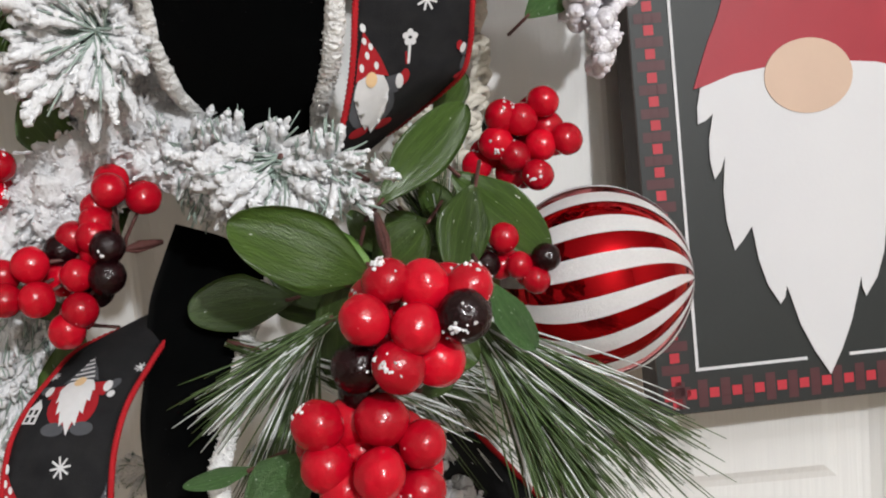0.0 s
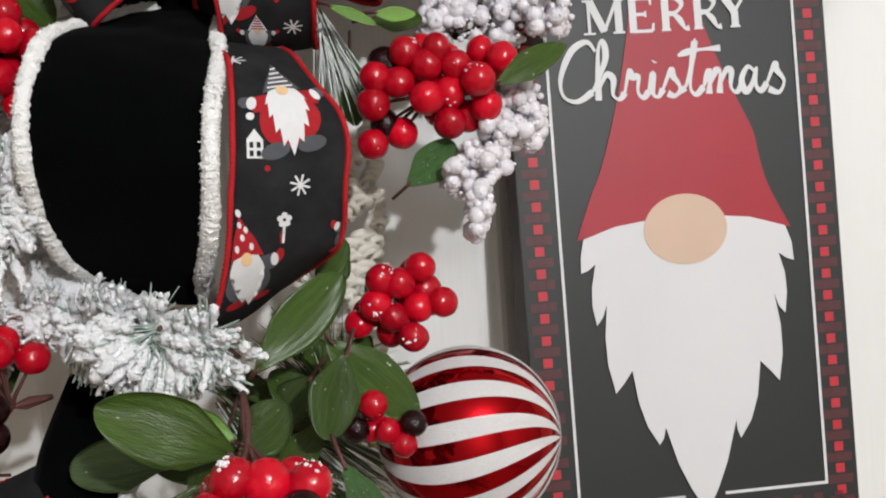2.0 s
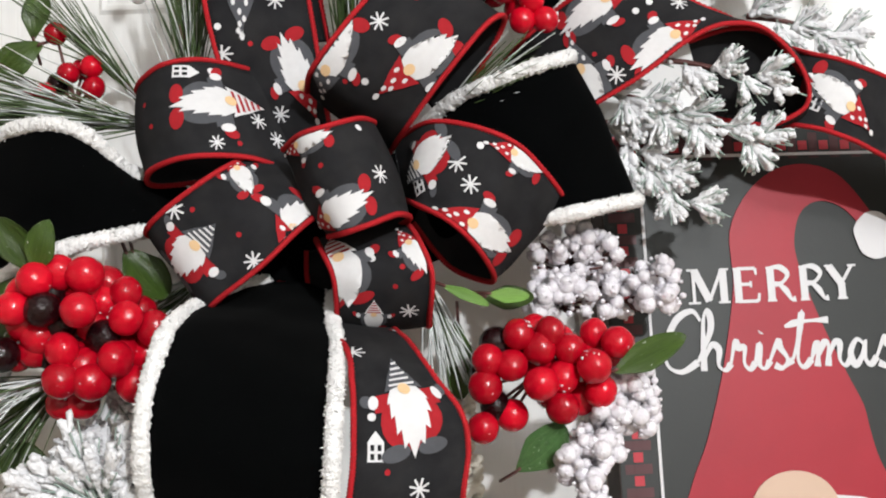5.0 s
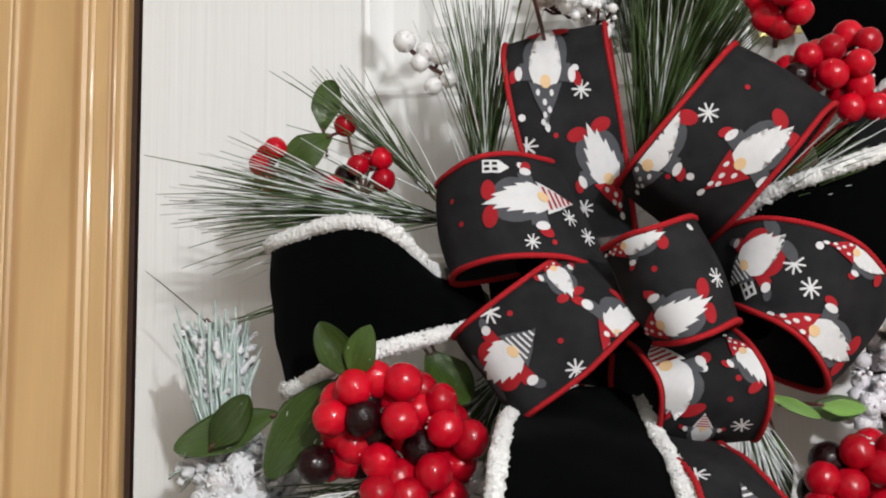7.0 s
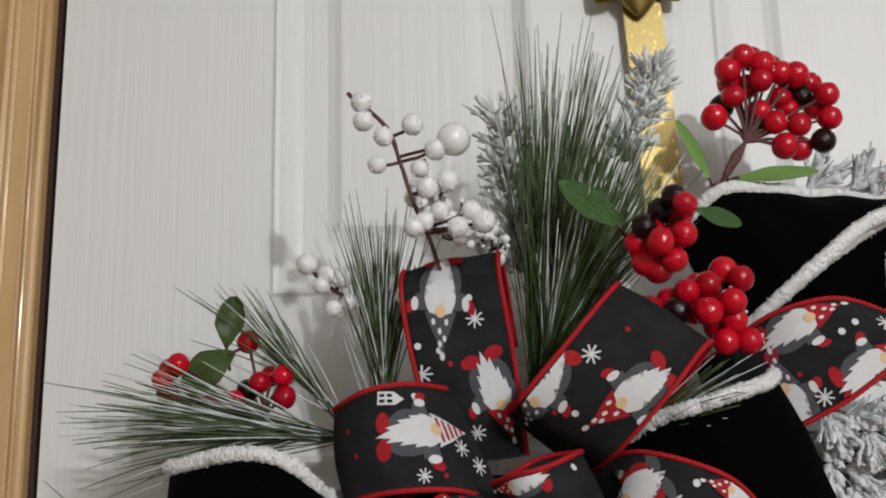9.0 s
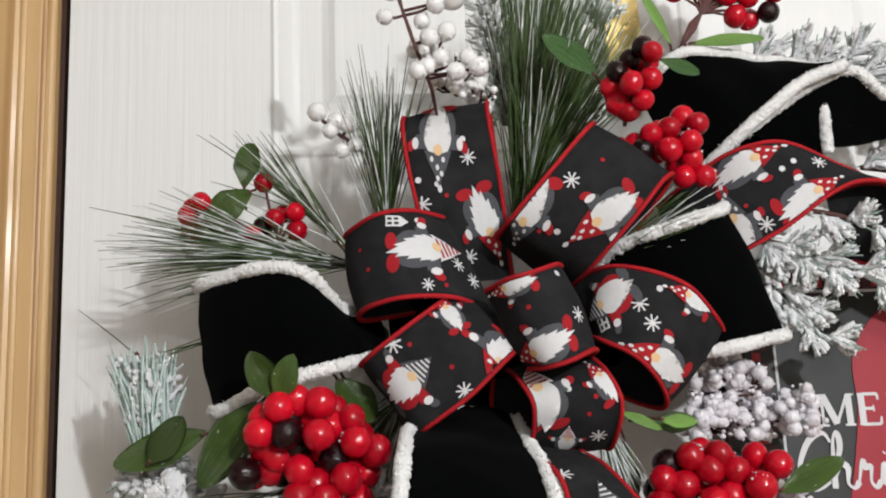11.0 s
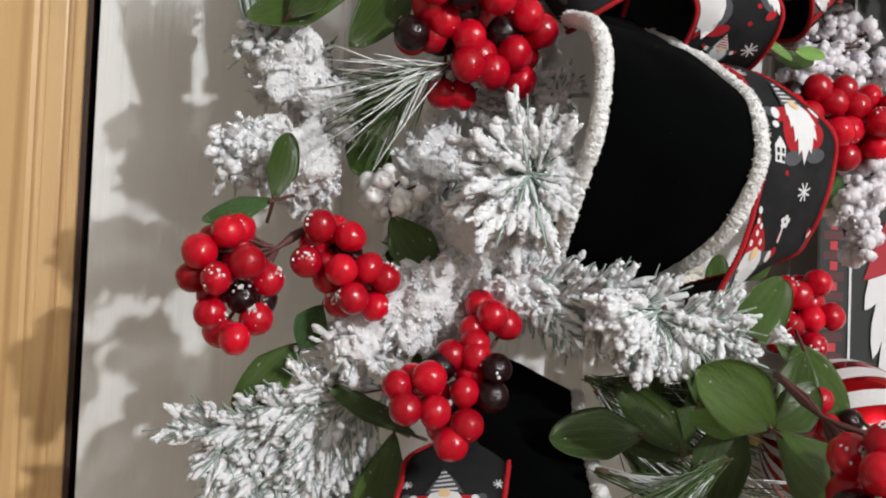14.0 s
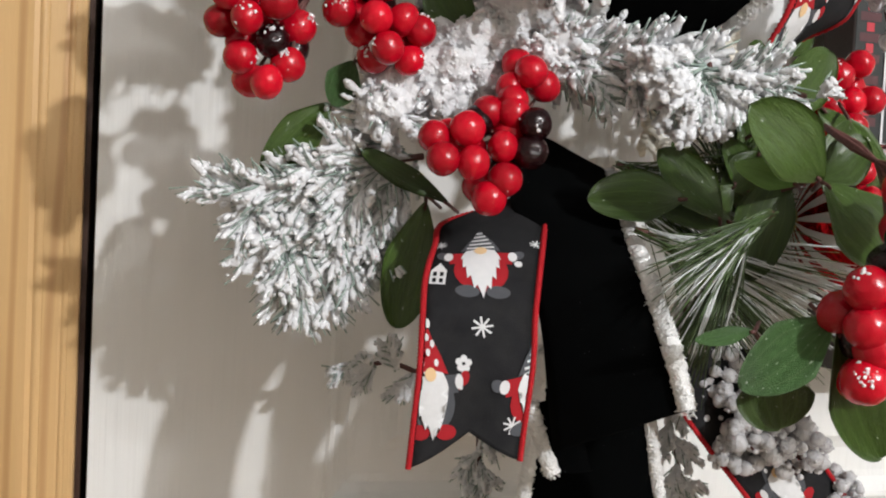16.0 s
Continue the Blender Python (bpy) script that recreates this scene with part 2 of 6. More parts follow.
# ---- building helpers ----
def link(name, me, mat, parent=None, label="", smooth=True):
    if mat:
        for m in (mat if isinstance(mat, (list, tuple)) else [mat]):
            me.materials.append(m)
    if smooth:
        me.polygons.foreach_set("use_smooth", [True] * len(me.polygons))
    ob = new(name, me)
    if parent:
        ob.parent = parent
        ob.matrix_parent_inverse = parent.matrix_basis.inverted()
    if label:
        ob["label"] = label
    return ob


def mesh(name, verts, faces, slots=None):
    me = bpy.data.meshes.new(name)
    me.from_pydata([tuple(v) for v in verts], [], faces)
    if slots:
        me.polygons.foreach_set("material_index", slots)
    me.update()
    return me


def part(name, bm, mat, parent=None, label="", smooth=True):
    me = bpy.data.meshes.new(name)
    bm.to_mesh(me)
    bm.free()
    return link(name, me, mat, parent, label, smooth)


def empty(name, label, category, place, group=""):
    ob = new(name)
    ob.location = place
    ob.empty_display_size = 0.02
    bpy.context.view_layer.update()
    return tagged(ob, label, category, group)


def box(bm, x0, x1, y0, y1, z0, z1, bevel=0.0):
    r = bmesh.ops.create_cube(bm, size=1.0, matrix=Matrix.LocRotScale(((x0 + x1) / 2, (y0 + y1) / 2, (z0 + z1) / 2), None, (x1 - x0, y1 - y0, z1 - z0)))
    if bevel:
        es = list({e for v in r["verts"] for e in v.link_edges})
        bmesh.ops.bevel(bm, geom=es, offset=bevel, segments=2, affect="EDGES", profile=0.6)


def curve(points, n):
    """Points along a smooth line through the given ones."""
    P = [Vector(p) for p in points]
    m, out = len(P), []
    for k in range(n + 1):
        u = k / n * (m - 1)
        i = min(int(u), m - 2)
        f = u - i
        a, b, c, d = P[max(i - 1, 0)], P[i], P[i + 1], P[min(i + 2, m - 1)]
        out.append(0.5 * (2 * b + (c - a) * f + (2 * a - 5 * b + 4 * c - d) * f * f + (3 * b - a - 3 * c + d) * f ** 3))
    return out


def tube_into(V, Fc, pts, radii, sides=6, rough=0.0, freq=300.0):
    """Adds a tube along pts; rough swells it unevenly."""
    base = len(V)
    n = len(pts)
    up = Vector((0.31, 0.2, 0.93))
    for i, p in enumerate(pts):
        d = (pts[min(i + 1, n - 1)] - pts[max(i - 1, 0)])
        d = d.normalized() if d.length > 1e-9 else Vector((0, 0, 1))
        s = d.cross(up)
        s = s.normalized() if s.length > 1e-3 else d.cross(Vector((1, 0, 0))).normalized()
        t = s.cross(d)
        for k in range(sides):
            a = 2 * math.pi * k / sides
            o = s * math.cos(a) + t * math.sin(a)
            r = radii[i]
            if rough:
                q = p + o * r
                r *= 1 + rough * (noise.noise(q * freq) + 0.6 * noise.noise(q * freq * 2.3))
            V.append(p + o * r)
    for i in range(n - 1):
        for k in range(sides):
            a, b = base + i * sides + k, base + i * sides + (k + 1) % sides
            Fc.append((a, b, b + sides, a + sides))
    Fc.append(tuple(base + k for k in range(sides))[::-1])
    Fc.append(tuple(base + (n - 1) * sides + k for k in range(sides)))


def tube(name, points, radius, mat, parent, n=12, sides=8, rough=0.0, freq=300.0, label=""):
    V, Fc = [], []
    pts = curve(points, n)
    tube_into(V, Fc, pts, [radius] * len(pts), sides, rough, freq)
    return link(name, mesh(name, V, Fc), mat, parent, label)


# ---- ribbons ----
def strip(rungs, rows, cols, bulge, wrinkle, seed):
    """The sheet of a ribbon between its two edges: rows x cols places and normals."""
    A, B = curve([a for a, b in rungs], rows), curve([b for a, b in rungs], rows)
    grid, norm = [], []
    sign = 0.0
    for i in range(rows + 1):
        t = (A[min(i + 1, rows)] + B[min(i + 1, rows)] - A[max(i - 1, 0)] - B[max(i - 1, 0)])
        nn = t.cross(B[i] - A[i])
        nn = nn.normalized() if nn.length > 1e-9 else Vector((0, -1, 0))
        norm.append(nn)
        if rows * 0.15 < i < rows * 0.5:
            sign -= nn.y
    flip = 1 if sign > 0 else -1
    norm = [x * flip for x in norm]
    for i in range(rows + 1):
        row = []
        for j in range(cols + 1):
            v = 2 * j / cols - 1
            p = A[i] * (1 - v) / 2 + B[i] * (1 + v) / 2
            w = wrinkle * noise.noise((p + Vector((seed, 0, 0))) * 38) * (1 - 0.5 * v * v)
            row.append(p + norm[i] * (bulge * (1 - v * v) + w))
        grid.append(row)
    return grid, norm


def sheet(grid, norm, thick, notch=0.0):
    rows, cols = len(grid) - 1, len(grid[0]) - 1
    V, Fc = [], []

    def at(i, j):
        if not notch:
            return grid[i][j]
        u = i * (1 - notch * (1 - abs(2 * j / cols - 1)))
        k = min(int(u), rows - 1)
        return grid[k][j].lerp(grid[k + 1][j], u - k)
    for side in (0, 1):
        for i in range(rows + 1):
            for j in range(cols + 1):
                V.append(at(i, j) - norm[i] * thick * side)
    off, w = (rows + 1) * (cols + 1), cols + 1
    for i in range(rows):
        for j in range(cols):
            a = i * w + j
            Fc.append((a, a + 1, a + w + 1, a + w))
            Fc.append((off + a, off + a + w, off + a + w + 1, off + a + 1))
    for j in range(cols):
        for i in (0, rows):
            a = i * w + j
            Fc.append((a, a + 1, off + a + 1, off + a))
    for i in range(rows):
        for j in (0, cols):
            a = i * w + j
            Fc.append((a, a + w, off + a + w, off + a))
    return V, Fc


def disc(cx, cy, rx, ry=None, n=14, turn=0.0):
    ry = ry or rx
    c, s = math.cos(turn), math.sin(turn)
    return [(cx + rx * math.cos(a) * c - ry * math.sin(a) * s, cy + rx * math.cos(a) * s + ry * math.sin(a) * c)
            for a in (2 * math.pi * k / n for k in range(n))]


def bar(x0, y0, x1, y1, w):
    d = math.hypot(x1 - x0, y1 - y0)
    nx, ny = -(y1 - y0) / d * w / 2, (x1 - x0) / d * w / 2
    return [(x0 + nx, y0 + ny), (x0 - nx, y0 - ny), (x1 - nx, y1 - ny), (x1 + nx, y1 + ny)]


def hat_shape():
    return [(-0.0112, 0.006), (-0.0068, 0.0135), (-0.0025, 0.019), (0.0, 0.0235), (0.0025, 0.019), (0.0068, 0.0135), (0.0112, 0.006), (0.0, 0.0082)]


def motif(kind):
    """Flat shapes (ink, outline) of one printed figure, y up, in metres; one or two numbers after @ scale it."""
    if "@" in kind:
        kind, size = kind.split("@")
        wide, tall = (float(q) for q in (size if "x" in size else size + "x" + size).split("x"))
        return [(ink, [(x * wide, y * tall) for x, y in shape]) for ink, shape in motif(kind)]
    W, Rd, G, S = 0, 1, 2, 3
    out = []
    if kind.startswith("gnome"):
        red_body = kind in ("gnome_stripe",)
        body, foot = (Rd, G) if red_body else (G, Rd)
        out.append((body, disc(0, -0.0055, 0.0150, 0.0115, 20)))
        out.append((body, bar(-0.008, 0.002, -0.0172, 0.0022, 0.0072)))
        out.append((body, bar(0.008, 0.002, 0.0172, 0.0022, 0.0072)))
        out.append((foot, disc(-0.0085, -0.0168, 0.0068, 0.0031)))
        out.append((foot, disc(0.0085, -0.0168, 0.0068, 0.0031)))
        mit = G if red_body else Rd
        for sx in (-1, 1):
            out.append((mit, disc(sx * 0.0212, 0.0042, 0.0036, 0.0026, 12, sx * 0.6)))
            out.append((W, disc(sx * 0.0178, 0.0030, 0.0026, 0.0030, 12)))
        beard = [(-0.0075, 0.0078), (-0.0108, 0.0035), (-0.0118, 0.001), (-0.0105, 0.0015), (-0.0108, -0.004), (-0.0088, -0.003), (-0.0085, -0.0095), (-0.0062, -0.008),
                 (-0.005, -0.0145), (-0.0028, -0.0125), (0.0, -0.0185), (0.0028, -0.0125), (0.005, -0.0145), (0.0062, -0.008), (0.0085, -0.0095),
                 (0.0088, -0.003), (0.0108, -0.004), (0.0105, 0.0015), (0.0118, 0.001), (0.0108, 0.0035), (0.0075, 0.0078)]
        out.append((W, [(x * 0.94, 0.0065 + (y - 0.0065) * 1.06) for x, y in beard]))
        hat = hat_shape()
        if kind == "gnome_stripe":
            out.append((G, hat))
            for k in range(5):
                y = 0.0088 + k * 0.0028
                h = max(0.0008, 0.0088 * (0.0232 - y) / 0.0165)
                out.append((W, bar(-h, y, h, y, 0.0011)))
        elif kind == "gnome_redstripe":
            out.append((W, hat))
            for k in range(5):
                y = 0.0085 + k * 0.0029
                h = max(0.0008, 0.0088 * (0.0232 - y) / 0.0165)
                out.append((Rd, bar(-h, y, h, y, 0.0014)))
        else:
            out.append((G if "grey" in kind else Rd, hat))
            for x, y in ((-0.005, 0.0105), (0.004, 0.0105), (-0.0008, 0.0143), (0.0022, 0.0172), (-0.001, 0.0195)):
                out.append((W, disc(x, y, 0.0014, None, 9)))
            out.append((W, disc(0.0, 0.0245, 0.0018, None, 9)))
        out.append((S, disc(0.0, 0.0062, 0.0036, 0.0027, 12)))
        kx, ky = {"gnome_stripe": (1.0, 1.0), "gnome_redstripe": (1.0, 1.18)}.get(kind, (0.86, 1.32))
        out = [(ink, [(x * kx, y * ky) for x, y in shape]) for ink, shape in out]
    elif kind == "flake":
        for k in range(4):
            a = math.pi * k / 4 + 0.2
            c, s = math.cos(a) * 0.0056, math.sin(a) * 0.0056
            out.append((W, bar(-c, -s, c, s, 0.0011)))
    elif kind == "reddot":
        out.append((Rd, disc(0, 0, 0.0016, None, 9)))
    elif kind == "dot":
        out.append((W, disc(0, 0, 0.0022, None, 10)))
    elif kind == "house":
        out.append((W, [(-0.0042, -0.0068), (0.0042, -0.0068), (0.0042, 0.003), (0.0, 0.0085), (-0.0042, 0.003)]))
        for x in (-0.0018, 0.0018):
            for y in (-0.0042, 0.0002):
                out.append(("cloth", bar(x - 0.001, y, x + 0.001, y, 0.003)))
    elif kind == "candy":
        out.append((W, bar(0, -0.007, 0, 0.004, 0.0014)))
        out.append((Rd, bar(0.001, -0.007, 0.0018, -0.001, 0.001)))
        for k in range(5):
            a = 2 * math.pi * k / 5 + 0.3
            out.append((W, disc(0.0025 * math.cos(a), 0.006 + 0.0025 * math.sin(a), 0.0018, None, 8)))
    return out


INKS = [INK_WHITE, INK_RED, INK_GREY, INK_SKIN, CLOTH]


def print_on(parent, grid, norm, prints):
    """Lays the printed figures on the ribbon's face."""
    rows, cols = len(grid) - 1, len(grid[0]) - 1
    mid = [r[cols // 2] for r in grid]
    arc = [0.0]
    for a, b in zip(mid, mid[1:]):
        arc.append(arc[-1] + (b - a).length)
    half = sum((r[-1] - r[0]).length for r in grid) / len(grid) / 2

    def place(s, w, lift):
        s = min(max(s, 0.0), arc[-1] - 1e-5)
        i = 0
        while arc[i + 1] < s:
            i += 1
        f = (s - arc[i]) / max(arc[i + 1] - arc[i], 1e-9)
        g = min(max((w / half + 1) / 2, 0.03), 0.97) * cols
        j = min(int(g), cols - 1)
        g -= j
        p = grid[i][j].lerp(grid[i][j + 1], g).lerp(grid[i + 1][j].lerp(grid[i + 1][j + 1], g), f)
        return p + norm[i].lerp(norm[i + 1], f).normalized() * lift
    names = {"flake": "printed_snowflake", "reddot": "printed_dot", "dot": "printed_dot", "house": "printed_house", "candy": "printed_candy"}
    for kind, s0, w0, angle in prints:
        V, Fc, slots = [], [], []
        es = (place(s0 + 0.002, w0, 0) - place(s0 - 0.002, w0, 0)) / 0.004
        ew = (place(s0, w0 + 0.002, 0) - place(s0, w0 - 0.002, 0)) / 0.004
        if es.length < 0.1 or ew.length < 0.1 or es.cross(ew).length < 0.1:
            es, ew = Vector((1, 0, 0)), Vector((0, 0, 1))
        up = (es * math.cos(radians(angle)) + ew * math.sin(radians(angle))).normalized()
        right = up.cross(es.cross(ew)).normalized()
        gss, gsw, gww = es.dot(es), es.dot(ew), ew.dot(ew)
        det = gss * gww - gsw * gsw
        hand = 1 if random.random() < 0.5 else -1
        for layer, (ink, shape) in enumerate(motif(kind)):
            bm = bmesh.new()
            bm.faces.new([bm.verts.new((x * hand, y, 0)) for x, y in shape])
            bmesh.ops.triangulate(bm, faces=bm.faces[:])
            for _ in range(3):
                long = [e for e in bm.edges if e.calc_length() > 0.0045]
                if not long:
                    break
                bmesh.ops.subdivide_edges(bm, edges=long, cuts=1)
                bmesh.ops.triangulate(bm, faces=[f for f in bm.faces if len(f.verts) > 3])
            off = len(V)
            bm.verts.index_update()
            raw = []
            for v in bm.verts:
                x, y = v.co.x, v.co.y
                o = right * x + up * y
                u1, u2 = o.dot(es), o.dot(ew)
                raw.append((s0 + (u1 * gww - u2 * gsw) / det, w0 + (u2 * gss - u1 * gsw) / det))
                V.append(place(*raw[-1], 0.0005 + 0.00007 * layer))
            for f in bm.faces:
                rs = [raw[v.index] for v in f.verts]
                if abs(sum(r[1] for r in rs)) / len(rs) > half * 0.97 or not 0 < sum(r[0] for r in rs) / len(rs) < arc[-1]:
                    continue
                Fc.append(tuple(off + v.index for v in f.verts))
                slots.append(4 if ink == "cloth" else ink)
            bm.free()
        nm = names.get(kind, "printed_gnome")
        link(nm, mesh(nm, V, Fc, slots), INKS, parent)


ribbon_count = [0]


def print_ribbon(thing, rungs, prints=(), notch=0.0):
    ribbon_count[0] += 1
    grid, norm = strip(rungs, 64, 10, 0.0022, 0.0022, ribbon_count[0] * 1.7)
    V, Fc = sheet(grid, norm, 0.0005, notch)
    me = mesh("ribbon", V, Fc)
    uv = me.uv_layers.new(name="threads")
    span = sum((b[5] - a[5]).length for a, b in zip(grid, grid[1:]))
    for corner in me.loops:
        k = corner.vertex_index % (65 * 11)
        uv.data[corner.index].uv = (k // 11 / 64 * span, k % 11 / 10 * 0.066 + ribbon_count[0])
    ob = link("ribbon_tail" if notch else "ribbon_loop", me, CLOTH, thing)
    for j in (0, -1):
        pts = [g[j] for g in grid]
        fine = curve(pts, len(pts) * 3)
        E, Ef = [], []
        tube_into(E, Ef, fine, [0.0013 + 0.0006 * (k % 2) for k in range(len(fine))], 7)
        link("wired_edge", mesh("wired_edge", E, Ef), CORD, ob, "red overlocked wired edge")
    print_on(ob, grid, norm, prints)


def velvet_ribbon(thing, rungs, trim="ab"):
    ribbon_count[0] += 1
    grid, norm = strip(rungs, 60, 10, 0.004, 0.004, ribbon_count[0] * 1.7)
    V, Fc = sheet(grid, norm, 0.0012)
    ob = link("ribbon_loop", mesh("velvet", V, Fc), VELVET, thing)
    edges = [[g[0] for g in grid]] * ("a" in trim) + [[g[-1] for g in grid]] * ("b" in trim) + [grid[-1]] * ("e" in trim)
    for pts in edges:
        length = sum((b - a).length for a, b in zip(pts, pts[1:]))
        n = max(12, int(length / 0.001))
        fine = curve(pts, n)
        E, Ef = [], []
        tube_into(E, Ef, fine, [0.0045 * (1 + 0.16 * noise.noise(p * 90)) for p in fine], 14, 0.3, 420.0)
        for _ in range(int(length / 0.00006)):
            o = rand_dir()
            p, curl = fine[random.randrange(len(fine))] + o * random.uniform(0.0030, 0.0044), rand_dir() * 0.0011
            tube_into(E, Ef, [p, p + o * 0.0006 + curl * 0.5, p + o * 0.0008 + curl * random.uniform(0.7, 1.4)], [0.0005, 0.0004, 0.0002], 3)
        link("sherpa_trim", mesh("sherpa_trim", E, Ef), SHERPA, ob, "fluffy white sherpa trim")


# ---- berries and leaves ----
def ball_mesh(name, level, squash=1.0, dimple=0.0):
    bm = bmesh.new()
    bmesh.ops.create_icosphere(bm, subdivisions=level, radius=1.0)
    for v in bm.verts:
        k = 1 + 0.035 * noise.noise(v.co * 1.7 + Vector((squash * 9, 0, 0)))
        if dimple and v.co.z < -0.9:
            k *= 1 - dimple * (-v.co.z - 0.9) * 10
        v.co *= k
        v.co.z *= squash
    me = bpy.data.meshes.new(name)
    bm.to_mesh(me)
    bm.free()
    me.polygons.foreach_set("use_smooth", [True] * len(me.polygons))
    return me


def scaled_material(m, factor):
    """The same surface for meshes that are built in a unit size."""
    c = m.copy()
    for nd in c.node_tree.nodes:
        if nd.type == "TEX_NOISE":
            nd.inputs["Scale"].default_value *= factor
        if nd.type == "BUMP":
            nd.inputs["Distance"].default_value /= factor
    return c


RED_BALLS, DARK_BALLS = [], []
for i in range(3):
    me = ball_mesh("berry", 4, 1.0 - 0.05 * i)
    me.materials.append(scaled_material(BERRY, 0.009) if i == 0 else RED_BALLS[0].materials[0])
    RED_BALLS.append(me)
    me = ball_mesh("berry", 4, 0.97 - 0.03 * i)
    me.materials.append(scaled_material(BERRY_DARK, 0.009) if i == 0 else DARK_BALLS[0].materials[0])
    DARK_BALLS.append(me)


def unit_ball(level):
    bm = bmesh.new()
    bmesh.ops.create_icosphere(bm, subdivisions=level, radius=1.0)
    bm.verts.index_update()
    out = [v.co.copy() for v in bm.verts], [tuple(v.index for v in f.verts) for f in bm.faces]
    bm.free()
    return out


BALLS = {level: unit_ball(level) for level in (1, 2, 3)}


def crumb(V, Fc, centre, size):
    """A small irregular lump of artificial snow."""
    base = len(V)
    q = Euler((random.random() * 6, random.random() * 6, 0)).to_matrix() * size
    V.extend(centre + (q @ v) * random.uniform(0.55, 1.2) for v in BALLS[1][0])
    Fc.extend((base + a, base + b, base + c) for a, b, c in BALLS[1][1])


def berry_cluster(label, base, radius, red, dark=()):
    thing = empty("berry_cluster", label, "artificial berries", base, "berry clusters")
    base = Vector(base)
    centre = sum((Vector(p) for p in (*red, *dark)), Vector()) / (len(red) + len(dark))
    S, Sf = [], []
    for k, p in enumerate((*red, *dark)):
        p = Vector(p)
        me = (RED_BALLS if k < len(red) else DARK_BALLS)[random.randrange(3)]
        ob = new("berry", me)
        ob.parent = thing
        ob.matrix_parent_inverse = thing.matrix_basis.inverted()
        r = radius * random.uniform(0.94, 1.07)
        ob.matrix_basis = Matrix.LocRotScale(p, Euler([random.uniform(0, 6.28) for _ in range(3)]), (r, r, r))
        join = base.lerp(centre, 0.45)
        away = (p - join)
        pts = curve([base, join, p - away.normalized() * radius * 0.8], 6)
        V, Fc = [], []
        tube_into(V, Fc, pts, [0.0016 - 0.0001 * i for i in range(7)], 5)
        link("stem", mesh("stem", V, Fc), STEM, thing)
        snowy = "frost" in label or "snow" in label or "foremost" in label
        if random.random() < (0.6 if snowy else 0.2):
            patch = Vector((random.gauss(0, 0.8), random.gauss(-0.5, 0.6), random.gauss(0.5, 0.7))).normalized()
            for _ in range(random.randint(7, 22) if snowy else random.randint(3, 9)):
                d = (patch + rand_dir() * abs(random.gauss(0, 0.45))).normalized()
                crumb(S, Sf, p + d * r * 0.975, random.uniform(0.0005, 0.0013))
    if S:
        link("snow_dust", mesh("snow_dust", S, Sf), SNOW, thing, "clinging white snow crumbs", smooth=False)["kind"] = "stuff"
    return thing


def leaf_mesh(shape):
    """A unit leaf along y, as wide as 1 across x: blunt tip, tapered base, ribbed, cupped and bent."""
    rows, cols = 20, 12
    V, Fc = [], []
    for side in (0, 1):
        for i in range(rows + 1):
            u = 0.5 - 0.5 * math.cos(math.pi * i / rows)
            full = max(0.0, 1 - (2 * u ** (0.9 - 0.07 * shape) - 1) ** 2) ** (0.5 + 0.05 * shape)
            w = 0.5 * full * min(1.0, 0.35 + 1.5 * u) + 0.008
            for j in range(cols + 1):
                v = 2 * j / cols - 1
                x = v * w + 0.05 * math.sin(u * 3 + shape)
                z = 0.2 * w * abs(v) ** 1.6 - 0.018 * math.cos(v * 15.7) * w * 2 + 0.05 * math.sin(u * 5 + v * 1.5 + shape * 2) - 0.14 * u * u * (1 + 0.5 * shape)
                V.append((x, u, z - side * 0.025))
    w, off = cols + 1, (rows + 1) * (cols + 1)
    for i in range(rows):
        for j in range(cols):
            a = i * w + j
            Fc += [(a, a + 1, a + w + 1, a + w), (off + a, off + a + w, off + a + w + 1, off + a + 1)]
        for j in (0, cols):
            a = i * w + j
            Fc.append((a, a + w, off + a + w, off + a))
    me = mesh("leaf", V, Fc)
    uv = me.uv_layers.new(name="veins")
    for corner in me.loops:
        k = corner.vertex_index % off
        uv.data[corner.index].uv = (k % w / cols, k // w / rows)
    me.polygons.foreach_set("use_smooth", [True] * len(me.polygons))
    return me


LEAVES = {}
for key, mat in (("green", LEAF), ("pale", LEAF_PALE), ("iced", LEAF_ICED)):
    LEAVES[key] = [leaf_mesh(s) for s in range(3)]
    for me in LEAVES[key]:
        me.materials.append(mat)
LEAF_LABEL = {"green": "deep green artificial mistletoe leaf, smooth and veined", "pale": "pale yellow-green artificial leaf", "iced": "green artificial leaf dusted with frost"}


def leaf(base, tip, width, kind="green", toward=None):
    """A leaf from base to tip whose upper side looks toward the given direction."""
    base, tip = Vector(base), Vector(tip)
    y = tip - base
    face = Vector(toward or (random.uniform(-0.25, 0.25), -1, random.uniform(-0.1, 0.35)))
    x = y.cross(face).normalized()
    z = x.cross(y).normalized()
    me = LEAVES[kind][random.randrange(3)]
    thing = new("leaf", me)
    m = Matrix((x * width, y, z * width * 0.9)).transposed().to_4x4()
    thing.matrix_basis = Matrix.Translation(base) @ m
    tagged(thing, LEAF_LABEL[kind], "leaf", "leaves of the wreath")
    back = base - y.normalized() * 0.012 + Vector((0, 0.015, 0))
    V, Fc = [], []
    inv = thing.matrix_basis.inverted()
    tmp, tf = [], []
    tube_into(tmp, tf, curve([back, base, base.lerp(tip, 0.06)], 5), [0.0011] * 6, 5)
    st = link("leaf_stalk", mesh("leaf_stalk", tmp, tf), STEM)
    st.parent = thing
    st.matrix_parent_inverse = inv
    return thing


